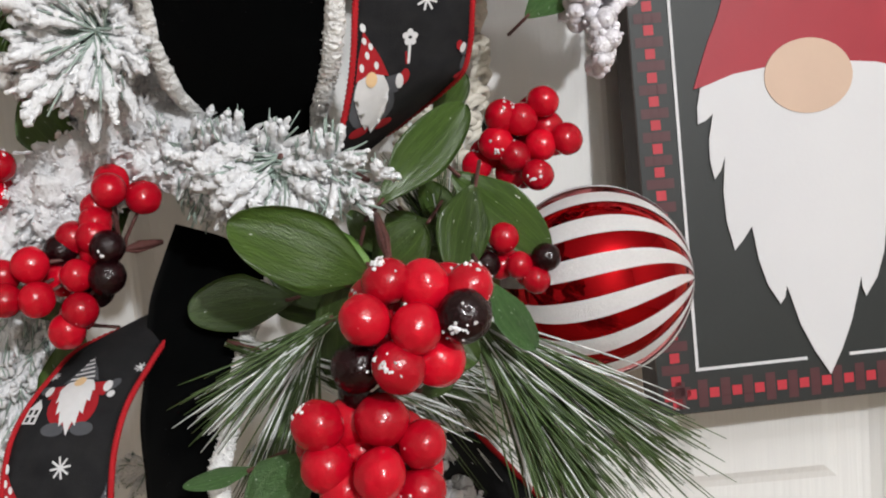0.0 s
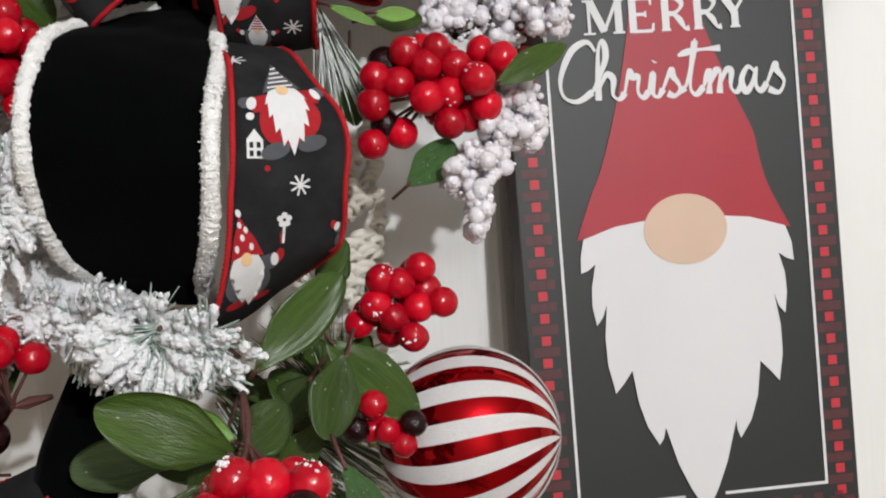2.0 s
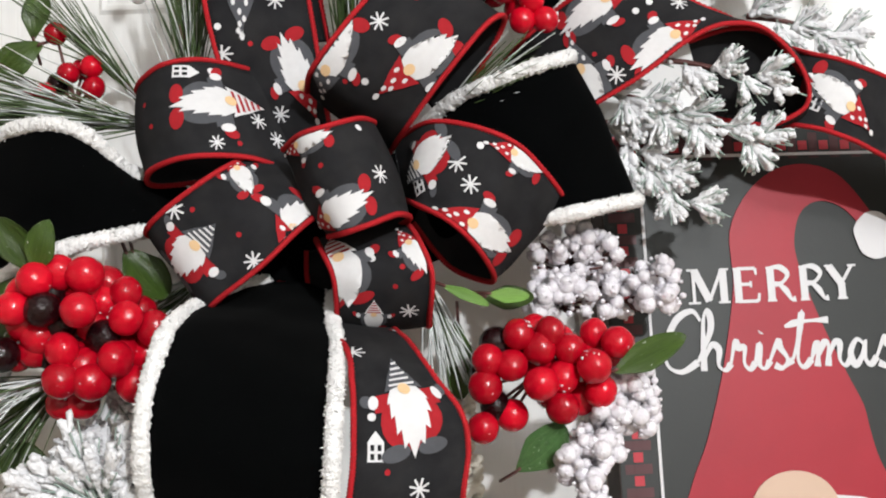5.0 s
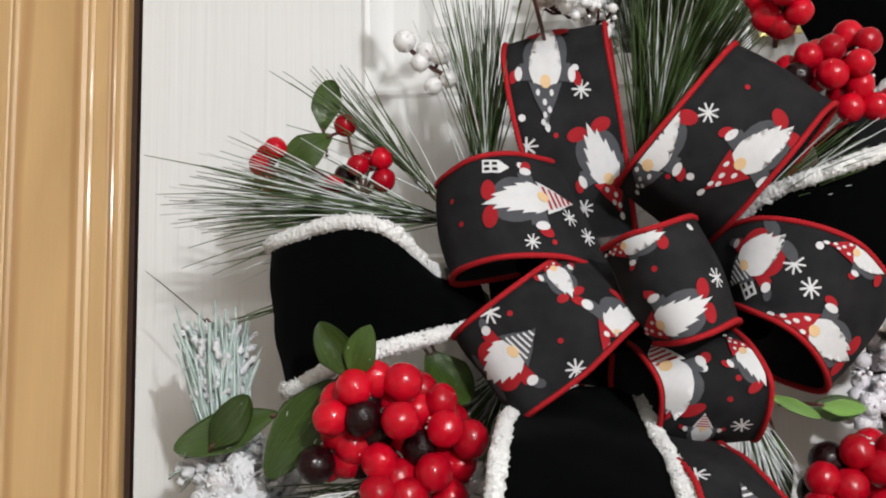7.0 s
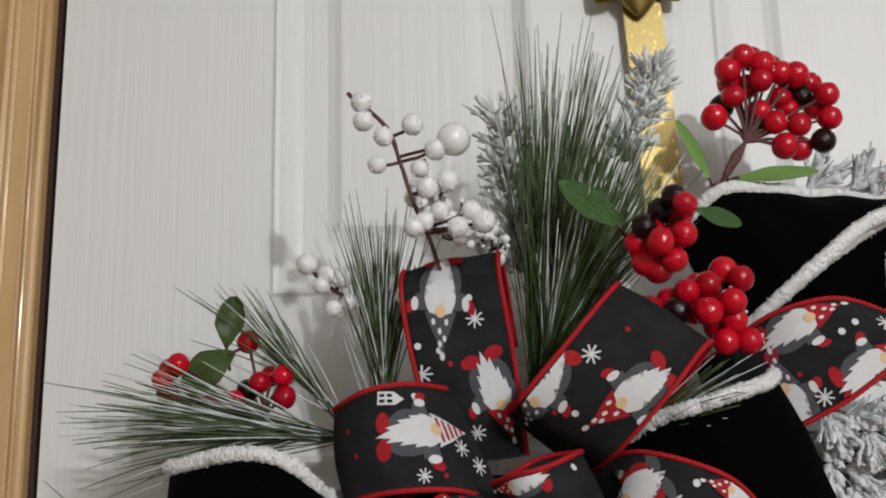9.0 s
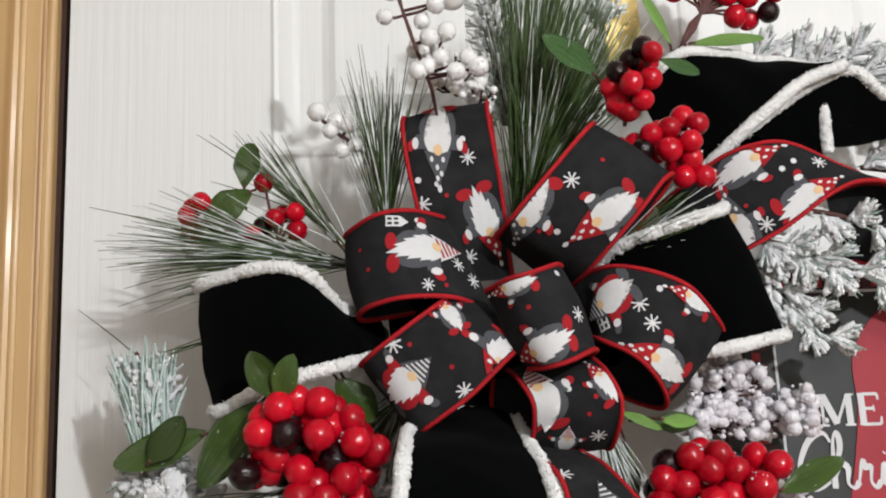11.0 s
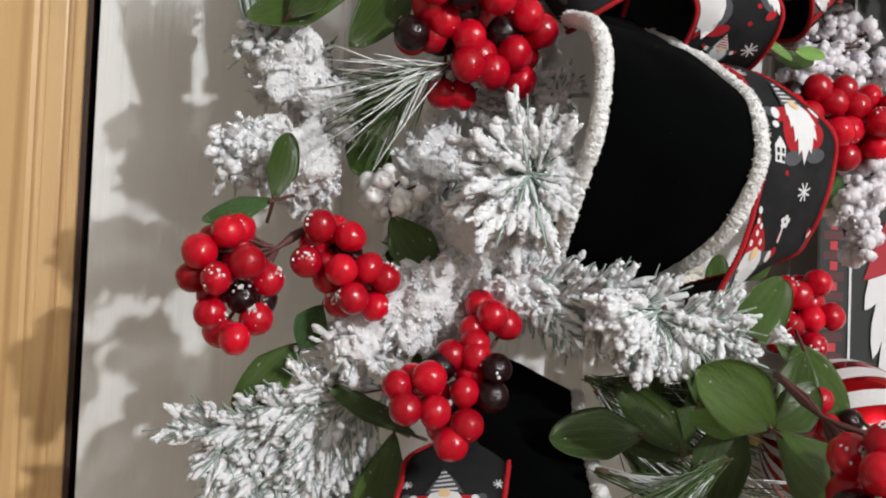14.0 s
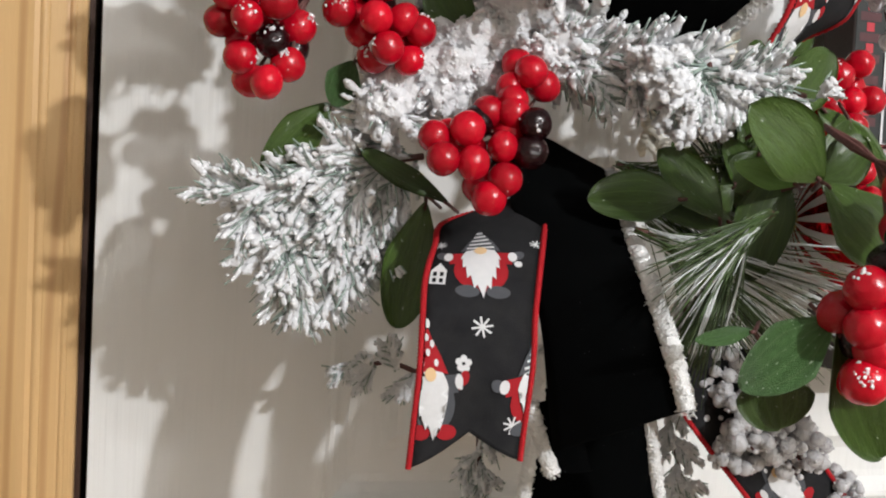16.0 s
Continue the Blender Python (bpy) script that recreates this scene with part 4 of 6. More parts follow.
print_ribbon(bow, [((-0.080, -0.165, 1.580), (-0.049, -0.170, 1.512)), ((-0.105, -0.185, 1.581), (-0.076, -0.195, 1.520)), ((-0.127, -0.190, 1.577), (-0.109, -0.205, 1.520)), ((-0.144, -0.175, 1.570), (-0.135, -0.190, 1.515)), ((-0.146, -0.150, 1.569), (-0.136, -0.165, 1.510)), ((-0.108, -0.120, 1.575), (-0.092, -0.130, 1.520))],
    prints=[("gnome_redstripe@1.0x1.15", 0.041, -0.0020, -177), ("flake", 0.009, 0.0142, 0), ("flake@0.8", 0.050, 0.0240, 0), ("house", 0.052, -0.0237, 172), ("dot", 0.033, -0.0237, 0), ("reddot", 0.038, 0.0237, 0), ("reddot", 0.088, -0.0111, 0), ("flake", 0.018, 0.0060, 0), ("reddot", 0.084, 0.0063, 0)])
print_ribbon(bow, [((-0.062, -0.170, 1.534), (-0.020, -0.170, 1.488)), ((-0.088, -0.200, 1.515), (-0.039, -0.205, 1.483)), ((-0.113, -0.207, 1.497), (-0.068, -0.210, 1.457)), ((-0.134, -0.197, 1.482), (-0.098, -0.200, 1.436)), ((-0.136, -0.170, 1.480), (-0.099, -0.170, 1.433)), ((-0.110, -0.130, 1.493), (-0.067, -0.130, 1.452))],
    prints=[("gnome_stripe", 0.102, -0.0015, -173), ("flake", 0.081, 0.0253, 0), ("reddot", 0.075, 0.0089, 0), ("gnome_dots@0.6", 0.044, -0.0194, -118), ("gnome_dots@0.65", 0.050, 0.0283, 10), ("flake", 0.089, -0.0268, 0), ("reddot", 0.051, 0.0104, 0), ("reddot", 0.081, -0.0194, 0)])
print_ribbon(bow, [((-0.056, -0.200, 1.523), (-0.031, -0.205, 1.472)), ((-0.044, -0.222, 1.527), (-0.022, -0.228, 1.471)), ((-0.027, -0.225, 1.531), (-0.007, -0.232, 1.475)), ((-0.010, -0.208, 1.538), (0.009, -0.216, 1.482)), ((-0.005, -0.180, 1.540), (0.014, -0.185, 1.482)), ((-0.027, -0.165, 1.537), (-0.005, -0.165, 1.476)), ((-0.052, -0.180, 1.524), (-0.027, -0.180, 1.472))],
    prints=[("gnome_dots@0.9", 0.030, 0.0182, 171), ("gnome_dots@0.65", 0.027, -0.0259, 180), ("reddot", 0.033, -0.0091, 0), ("dot", 0.064, -0.0243, 0), ("flake", 0.065, 0.0061, 0), ("reddot", 0.022, 0.0015, 0)])
print_ribbon(bow, [((0.007, -0.150, 1.534), (0.013, -0.160, 1.497)), ((0.027, -0.185, 1.539), (0.019, -0.190, 1.490)), ((0.055, -0.200, 1.532), (0.036, -0.205, 1.479)), ((0.081, -0.195, 1.520), (0.051, -0.200, 1.465)), ((0.105, -0.170, 1.497), (0.063, -0.175, 1.448)), ((0.105, -0.140, 1.496), (0.059, -0.150, 1.446)), ((0.065, -0.120, 1.518), (0.037, -0.130, 1.458)), ((0.032, -0.120, 1.526), (0.016, -0.130, 1.486))],
    prints=[("flake", 0.063, -0.0044, 0), ("gnome_dots", 0.094, 0.0205, 170), ("gnome_dots@0.7", 0.095, -0.0249, 171), ("flake", 0.074, 0.0044, 0), ("gnome_stripe", 0.041, -0.0029, 131), ("dot", 0.072, -0.0190, 0), ("house", 0.038, 0.0147, -116), ("reddot", 0.052, -0.0161, 0)])
print_ribbon(bow, [((-0.042, -0.170, 1.474), (0.012, -0.170, 1.482)), ((-0.037, -0.195, 1.466), (0.019, -0.200, 1.469)), ((-0.029, -0.205, 1.448), (0.026, -0.210, 1.449)), ((-0.030, -0.185, 1.424), (0.024, -0.190, 1.426)), ((-0.036, -0.160, 1.421), (0.022, -0.160, 1.421)), ((-0.050, -0.140, 1.445), (0.008, -0.140, 1.443)), ((-0.050, -0.150, 1.469), (0.009, -0.150, 1.474))],
    prints=[("gnome_redstripe", 0.051, -0.0211, 180), ("flake", 0.082, 0.0155, 0), ("gnome_dots@0.65", 0.041, 0.0225, -169), ("reddot", 0.063, 0.0070, 0), ("reddot", 0.052, 0.0127, 0), ("dot", 0.046, -0.0028, 0), ("gnome_redstripe@0.5", 0.084, -0.0056, 180)])
print_ribbon(bow, [((-0.0440, -0.1700, 1.4270), (0.0020, -0.1750, 1.4200)), ((-0.0220, -0.2300, 1.4100), (0.0130, -0.2130, 1.4100)), ((-0.0170, -0.2550, 1.3920), (0.0260, -0.2400, 1.3910)), ((-0.0160, -0.2670, 1.3750), (0.0380, -0.2530, 1.3740)), ((-0.0165, -0.2740, 1.3550), (0.0410, -0.2520, 1.3560)), ((-0.0190, -0.2740, 1.3350), (0.0380, -0.2510, 1.3360)), ((-0.0220, -0.2710, 1.3150), (0.0350, -0.2410, 1.3150)), ((-0.0280, -0.2650, 1.2910), (0.0280, -0.2300, 1.3000)), ((-0.0380, -0.2500, 1.2650), (0.0050, -0.1900, 1.2850)), ((-0.0390, -0.2000, 1.2620), (-0.0150, -0.1400, 1.2750)), ((-0.0380, -0.1200, 1.2940), (0.0160, -0.1000, 1.3070))],
    prints=[("gnome_stripe@1.0x1.38", 0.106, 0.0010, 180), ("gnome_dots", 0.194, -0.0186, -167), ("flake", 0.149, 0.0046, 0), ("house", 0.127, -0.0186, 180), ("candy", 0.173, -0.0031, 180), ("flake", 0.063, -0.0263, 0), ("gnome_dots@0.7", 0.178, 0.0350, 172), ("dot", 0.102, 0.0170, 0), ("gnome_dots@0.6", 0.023, 0.0341, -167), ("dot", 0.112, -0.0201, 0), ("reddot", 0.139, -0.0124, 0)])
print_ribbon(bow, [((0.079, -0.120, 1.592), (0.095, -0.120, 1.524)), ((0.111, -0.145, 1.616), (0.123, -0.150, 1.548)), ((0.136, -0.160, 1.626), (0.156, -0.165, 1.566)), ((0.166, -0.160, 1.628), (0.190, -0.170, 1.589)), ((0.211, -0.140, 1.615), (0.215, -0.170, 1.597)), ((0.254, -0.120, 1.601), (0.240, -0.165, 1.592)), ((0.283, -0.100, 1.587), (0.262, -0.160, 1.566)), ((0.282, -0.090, 1.550), (0.263, -0.155, 1.547)), ((0.246, -0.100, 1.543), (0.242, -0.150, 1.537))],
    prints=[("gnome_dots", 0.077, -0.0186, -8), ("flake", 0.075, 0.0214, 0), ("flake", 0.128, -0.0043, 0), ("gnome_dots", 0.105, 0.0214, -4), ("gnome_greydots", 0.057, 0.0157, -96), ("dot", 0.100, -0.0057, 0), ("dot", 0.111, -0.0086, 0), ("dot", 0.119, 0.0200, 0), ("reddot", 0.067, 0.0057, 0), ("dot", 0.061, 0.0243, 0)])
print_ribbon(bow, [((0.269, -0.110, 1.597), (0.255, -0.120, 1.543)), ((0.275, -0.135, 1.586), (0.267, -0.135, 1.539)), ((0.295, -0.140, 1.579), (0.287, -0.140, 1.532)), ((0.339, -0.120, 1.567), (0.328, -0.120, 1.518)), ((0.388, -0.100, 1.542), (0.374, -0.100, 1.492)), ((0.431, -0.080, 1.504), (0.404, -0.085, 1.459))],
    prints=[("house", 0.032, 0.0063, -72), ("gnome_dots", 0.047, 0.0013, 29)])
print_ribbon(bow, [((-0.1500, -0.1850, 1.1820), (-0.1260, -0.1800, 1.1980)), ((-0.1890, -0.2030, 1.1730), (-0.1300, -0.2060, 1.1880)), ((-0.2010, -0.2320, 1.1620), (-0.1430, -0.2420, 1.1690)), ((-0.2100, -0.2540, 1.1470), (-0.1520, -0.2660, 1.1520)), ((-0.2140, -0.2710, 1.1300), (-0.1570, -0.2790, 1.1330)), ((-0.2160, -0.2800, 1.1050), (-0.1590, -0.2870, 1.1130)), ((-0.2175, -0.2815, 1.0800), (-0.1610, -0.2885, 1.0870)), ((-0.2190, -0.2830, 1.0550), (-0.1630, -0.2900, 1.0610))], notch=0.1,
    prints=[("gnome_stripe@0.95x1.2", 0.091, -0.0020, -172), ("gnome_dots@0.92x0.95", 0.161, -0.0215, -172), ("flake", 0.131, 0.0017, 0), ("house", 0.099, -0.0221, 180), ("candy", 0.155, -0.0068, 180), ("gnome_stripe@1.0x1.2", 0.164, 0.0330, -172), ("flake@0.85", 0.183, 0.0215, 0), ("dot", 0.086, -0.0204, 0), ("dot", 0.093, 0.0170, 0), ("flake@0.6", 0.072, -0.0245, 0), ("flake@0.6", 0.076, 0.0245, 0)])
print_ribbon(bow, [((-0.055, -0.200, 1.108), (0.023, -0.200, 1.102)), ((-0.030, -0.200, 1.064), (0.063, -0.190, 1.048)), ((0.024, -0.200, 1.005), (0.103, -0.190, 1.000)), ((0.068, -0.200, 0.957), (0.148, -0.190, 0.958))],
    prints=[("gnome_greydots", 0.112, -0.0042, -175), ("dot", 0.063, -0.0276, 0)])
print_ribbon(bow, [((0.193, -0.150, 1.592), (0.211, -0.115, 1.551)), ((0.222, -0.150, 1.600), (0.242, -0.112, 1.546)), ((0.246, -0.150, 1.594), (0.258, -0.118, 1.543)), ((0.265, -0.147, 1.569), (0.268, -0.130, 1.547))])
# the velvet bow
velvet = empty('velvet_bow', 'black velvet ribbon bow with white sherpa trim', 'bow', (-0.03, -0.13, 1.49))
velvet_ribbon(velvet, [((-0.130, -0.130, 1.521), (-0.124, -0.130, 1.488)), ((-0.152, -0.165, 1.518), (-0.140, -0.175, 1.482)), ((-0.172, -0.195, 1.538), (-0.169, -0.200, 1.474)), ((-0.201, -0.195, 1.543), (-0.197, -0.200, 1.466)), ((-0.241, -0.171, 1.537), (-0.230, -0.180, 1.452)), ((-0.246, -0.140, 1.538), (-0.234, -0.150, 1.458)), ((-0.201, -0.100, 1.534), (-0.194, -0.100, 1.487))])
velvet_ribbon(velvet, [((-0.0750, -0.1500, 1.4520), (-0.0360, -0.1500, 1.4400)), ((-0.1060, -0.1900, 1.4370), (-0.0320, -0.1900, 1.4250)), ((-0.1110, -0.2450, 1.4240), (-0.0270, -0.2230, 1.4100)), ((-0.1130, -0.2700, 1.4060), (-0.0250, -0.2590, 1.3930)), ((-0.1160, -0.2800, 1.3840), (-0.0250, -0.2800, 1.3720)), ((-0.1180, -0.2770, 1.3560), (-0.0260, -0.2850, 1.3500)), ((-0.1190, -0.2580, 1.3290), (-0.0300, -0.2750, 1.3250)), ((-0.1150, -0.2270, 1.3020), (-0.0350, -0.2620, 1.3080)), ((-0.1040, -0.1910, 1.2880), (-0.0450, -0.2290, 1.2890)), ((-0.0950, -0.1500, 1.2850), (-0.0490, -0.1920, 1.2760)), ((-0.1100, -0.1000, 1.3300), (-0.0680, -0.1200, 1.3300))])
velvet_ribbon(velvet, [((0.018, -0.120, 1.542), (0.053, -0.110, 1.482)), ((0.043, -0.155, 1.558), (0.078, -0.150, 1.482)), ((0.073, -0.172, 1.567), (0.104, -0.165, 1.483)), ((0.108, -0.170, 1.578), (0.139, -0.160, 1.490)), ((0.118, -0.140, 1.584), (0.156, -0.140, 1.495)), ((0.095, -0.100, 1.565), (0.123, -0.100, 1.507))])
velvet_ribbon(velvet, [((0.077, -0.100, 1.685), (0.104, -0.120, 1.609)), ((0.102, -0.120, 1.710), (0.132, -0.140, 1.635)), ((0.143, -0.110, 1.712), (0.159, -0.145, 1.657)), ((0.189, -0.100, 1.709), (0.192, -0.140, 1.682)), ((0.229, -0.100, 1.702), (0.223, -0.135, 1.694))])
velvet_ribbon(velvet, [((0.149, -0.120, 1.647), (0.163, -0.120, 1.639)), ((0.195, -0.125, 1.679), (0.201, -0.115, 1.636)), ((0.233, -0.125, 1.693), (0.236, -0.110, 1.638)), ((0.261, -0.120, 1.674), (0.267, -0.100, 1.646)), ((0.296, -0.115, 1.687), (0.303, -0.100, 1.655))], trim="ae")
velvet_ribbon(velvet, [((0.120, -0.105, 1.645), (0.125, -0.105, 1.600)), ((0.165, -0.112, 1.672), (0.168, -0.112, 1.612)), ((0.209, -0.117, 1.672), (0.211, -0.117, 1.632))], trim="e")
velvet_ribbon(velvet, [((-0.143, -0.160, 1.232), (-0.080, -0.175, 1.205)), ((-0.152, -0.200, 1.195), (-0.091, -0.225, 1.186)), ((-0.150, -0.238, 1.160), (-0.095, -0.268, 1.160)), ((-0.149, -0.262, 1.130), (-0.097, -0.300, 1.137)), ((-0.146, -0.274, 1.095), (-0.0990, -0.3180, 1.1260)), ((-0.142, -0.280, 1.062), (-0.0930, -0.3280, 1.0980))], trim="b")
velvet_ribbon(velvet, [((-0.1500, -0.2620, 1.0830), (-0.1280, -0.2620, 1.0910)), ((-0.1430, -0.2620, 1.0650), (-0.1190, -0.2620, 1.0660)), ((-0.1340, -0.2620, 1.0450), (-0.1110, -0.2620, 1.0460))], trim="a")
velvet_ribbon(velvet, [((-0.112, -0.170, 1.093), (-0.051, -0.170, 1.094)), ((-0.114, -0.170, 1.042), (-0.035, -0.170, 1.046)), ((-0.117, -0.170, 0.991), (-0.023, -0.170, 0.993)), ((-0.116, -0.170, 0.950), (-0.013, -0.170, 0.946))])
velvet_ribbon(velvet, [((-0.122, -0.135, 1.524), (-0.117, -0.135, 1.473)), ((-0.075, -0.135, 1.529), (-0.068, -0.140, 1.452)), ((-0.024, -0.125, 1.529), (-0.011, -0.130, 1.451)), ((0.038, -0.120, 1.538), (0.057, -0.120, 1.470))], trim="")
# berries
berry_cluster("glossy red and black artificial berry cluster beside the bow", (-0.184, -0.130, 1.421), 0.0101, [(-0.186, -0.231, 1.452), (-0.177, -0.220, 1.456), (-0.162, -0.223, 1.454), (-0.144, -0.209, 1.444), (-0.157, -0.208, 1.440), (-0.198, -0.231, 1.437), (-0.162, -0.234, 1.435), (-0.141, -0.220, 1.430), (-0.189, -0.216, 1.423), (-0.129, -0.209, 1.424), (-0.175, -0.222, 1.414), (-0.194, -0.211, 1.414), (-0.136, -0.198, 1.410), (-0.147, -0.220, 1.408), (-0.175, -0.224, 1.398), (-0.160, -0.221, 1.396), (-0.140, -0.209, 1.394), (-0.183, -0.198, 1.384), (-0.172, -0.198, 1.384), (-0.156, -0.203, 1.450), (-0.197, -0.216, 1.445), (-0.166, -0.212, 1.445), (-0.153, -0.200, 1.435), (-0.197, -0.216, 1.430), (-0.140, -0.194, 1.434), (-0.163, -0.208, 1.427), (-0.147, -0.194, 1.421), (-0.205, -0.207, 1.413), (-0.173, -0.208, 1.410), (-0.149, -0.206, 1.413), (-0.166, -0.214, 1.405)],
    dark=[(-0.182, -0.231, 1.436), (-0.155, -0.214, 1.420), (-0.208, -0.222, 1.413), (-0.183, -0.216, 1.446), (-0.178, -0.215, 1.429), (-0.188, -0.207, 1.414)])
berry_cluster("red berry cluster with two dark berries beside iced pearls", (0.092, -0.100, 1.386), 0.0099, [(0.076, -0.175, 1.413), (0.095, -0.175, 1.414), (0.088, -0.175, 1.404), (0.106, -0.175, 1.403), (0.134, -0.175, 1.406), (0.057, -0.175, 1.399), (0.071, -0.175, 1.395), (0.118, -0.186, 1.393), (0.087, -0.186, 1.384), (0.101, -0.175, 1.387), (0.055, -0.175, 1.383), (0.123, -0.175, 1.378), (0.100, -0.175, 1.369), (0.071, -0.164, 1.365), (0.053, -0.175, 1.359), (0.122, -0.164, 1.412), (0.087, -0.160, 1.415), (0.102, -0.160, 1.409), (0.114, -0.160, 1.399), (0.129, -0.160, 1.400), (0.089, -0.160, 1.395), (0.123, -0.160, 1.386), (0.095, -0.160, 1.377), (0.113, -0.160, 1.373)],
    dark=[(0.063, -0.164, 1.408), (0.061, -0.164, 1.371), (0.074, -0.160, 1.405), (0.056, -0.160, 1.391)])
berry_cluster("small red and black berries over the velvet ribbon", (0.050, -0.160, 1.644), 0.0078, [(0.057, -0.225, 1.674), (0.057, -0.216, 1.659), (0.042, -0.225, 1.653), (0.051, -0.216, 1.644), (0.032, -0.207, 1.657), (0.036, -0.207, 1.645), (0.043, -0.207, 1.640), (0.058, -0.204, 1.674), (0.053, -0.204, 1.660), (0.042, -0.204, 1.663), (0.035, -0.204, 1.652)],
    dark=[(0.053, -0.216, 1.681), (0.035, -0.216, 1.664), (0.047, -0.204, 1.676)])
berry_cluster("red berry cluster between velvet and printed loops", (0.085, -0.120, 1.638), 0.0085, [(0.043, -0.170, 1.624), (0.066, -0.170, 1.634), (0.079, -0.170, 1.638), (0.099, -0.170, 1.641), (0.076, -0.179, 1.620), (0.091, -0.179, 1.626), (0.093, -0.170, 1.616), (0.087, -0.170, 1.603), (0.101, -0.170, 1.603), (0.091, -0.161, 1.648), (0.057, -0.157, 1.631), (0.075, -0.157, 1.639), (0.072, -0.157, 1.624), (0.090, -0.157, 1.627), (0.086, -0.157, 1.614)],
    dark=[(0.059, -0.170, 1.622), (0.093, -0.157, 1.642)])
berry_cluster("red and black berries on bare brown stems above the wreath", (0.108, -0.110, 1.720), 0.0088, [(0.105, -0.115, 1.764), (0.117, -0.115, 1.798), (0.128, -0.115, 1.808), (0.141, -0.115, 1.802), (0.119, -0.115, 1.779), (0.139, -0.115, 1.790), (0.153, -0.115, 1.795), (0.163, -0.115, 1.793), (0.183, -0.115, 1.778), (0.183, -0.115, 1.761), (0.146, -0.115, 1.759), (0.162, -0.115, 1.757), (0.154, -0.105, 1.780), (0.151, -0.115, 1.742), (0.164, -0.105, 1.743), (0.139, -0.105, 1.770), (0.125, -0.102, 1.809), (0.138, -0.102, 1.811), (0.121, -0.102, 1.794), (0.132, -0.102, 1.790), (0.150, -0.102, 1.804), (0.176, -0.102, 1.791), (0.179, -0.102, 1.774), (0.159, -0.102, 1.773)],
    dark=[(0.169, -0.105, 1.781), (0.177, -0.115, 1.745), (0.114, -0.102, 1.776), (0.163, -0.102, 1.791)])
berry_cluster("sparse small red berries among pine needles", (-0.172, -0.120, 1.556), 0.0074, [(-0.254, -0.130, 1.603), (-0.264, -0.130, 1.593), (-0.209, -0.130, 1.616), (-0.201, -0.130, 1.590), (-0.186, -0.130, 1.594), (-0.185, -0.130, 1.580), (-0.218, -0.122, 1.579), (-0.235, -0.122, 1.576), (-0.259, -0.122, 1.577), (-0.231, -0.122, 1.565), (-0.262, -0.119, 1.601), (-0.196, -0.119, 1.595), (-0.227, -0.119, 1.578), (-0.263, -0.119, 1.586), (-0.247, -0.119, 1.577)],
    dark=[(-0.211, -0.119, 1.586)])
berry_cluster("snow-specked red berry cluster above the striped ball", (0.051, -0.140, 1.246), 0.0095, [(0.076, -0.190, 1.285), (0.052, -0.190, 1.279), (0.063, -0.190, 1.276), (0.073, -0.190, 1.261), (0.088, -0.190, 1.263), (0.048, -0.190, 1.264), (0.058, -0.190, 1.256), (0.069, -0.201, 1.245), (0.056, -0.179, 1.246), (0.037, -0.179, 1.252), (0.078, -0.179, 1.270), (0.071, -0.176, 1.280), (0.083, -0.176, 1.262), (0.067, -0.176, 1.258), (0.064, -0.176, 1.245), (0.043, -0.176, 1.258)],
    dark=[(0.051, -0.176, 1.272)])
berry_cluster("large red and black berries hanging on a foremost stem", (-0.017, -0.300, 1.240), 0.0104, [(-0.011, -0.385, 1.222), (0.003, -0.385, 1.219), (0.020, -0.385, 1.217), (-0.020, -0.396, 1.210), (-0.001, -0.396, 1.205), (-0.009, -0.396, 1.191), (0.006, -0.385, 1.190), (0.012, -0.369, 1.215), (-0.017, -0.369, 1.212), (-0.016, -0.369, 1.194)],
    dark=[(0.017, -0.396, 1.208), (-0.025, -0.385, 1.190), (-0.025, -0.374, 1.178), (0.008, -0.369, 1.201)])
berry_cluster("lower red berry cluster on the foremost stem", (-0.015, -0.360, 1.173), 0.0104, [(-0.043, -0.385, 1.168), (-0.018, -0.385, 1.168), (-0.003, -0.385, 1.157), (-0.041, -0.385, 1.151), (-0.028, -0.374, 1.152), (-0.020, -0.396, 1.150), (-0.035, -0.385, 1.141), (-0.005, -0.385, 1.138), (-0.031, -0.374, 1.165), (-0.018, -0.385, 1.132), (-0.039, -0.385, 1.127), (-0.011, -0.369, 1.157), (-0.044, -0.369, 1.155), (-0.005, -0.369, 1.142), (-0.030, -0.369, 1.124)],
    dark=[(-0.033, -0.369, 1.143)])
berry_cluster("few red and black berries beside the striped ball", (0.030, -0.220, 1.213), 0.0075, [(0.051, -0.250, 1.203), (0.059, -0.250, 1.195), (0.044, -0.250, 1.218), (0.042, -0.242, 1.202), (0.056, -0.239, 1.197), (0.048, -0.239, 1.209)],
    dark=[(0.065, -0.250, 1.206), (0.034, -0.250, 1.205)])
berry_cluster("frosted red berry cluster hanging at the wreath's rim", (-0.254, -0.210, 1.304), 0.0092, [(-0.302, -0.235, 1.297), (-0.316, -0.235, 1.286), (-0.292, -0.245, 1.282), (-0.307, -0.245, 1.273), (-0.319, -0.225, 1.272), (-0.280, -0.225, 1.272), (-0.309, -0.235, 1.254), (-0.285, -0.235, 1.252), (-0.296, -0.245, 1.242), (-0.303, -0.225, 1.243), (-0.296, -0.225, 1.299), (-0.309, -0.221, 1.292), (-0.296, -0.221, 1.290), (-0.299, -0.221, 1.278), (-0.285, -0.221, 1.277), (-0.308, -0.221, 1.263)],
    dark=[(-0.293, -0.235, 1.263), (-0.311, -0.221, 1.280), (-0.282, -0.221, 1.261)])
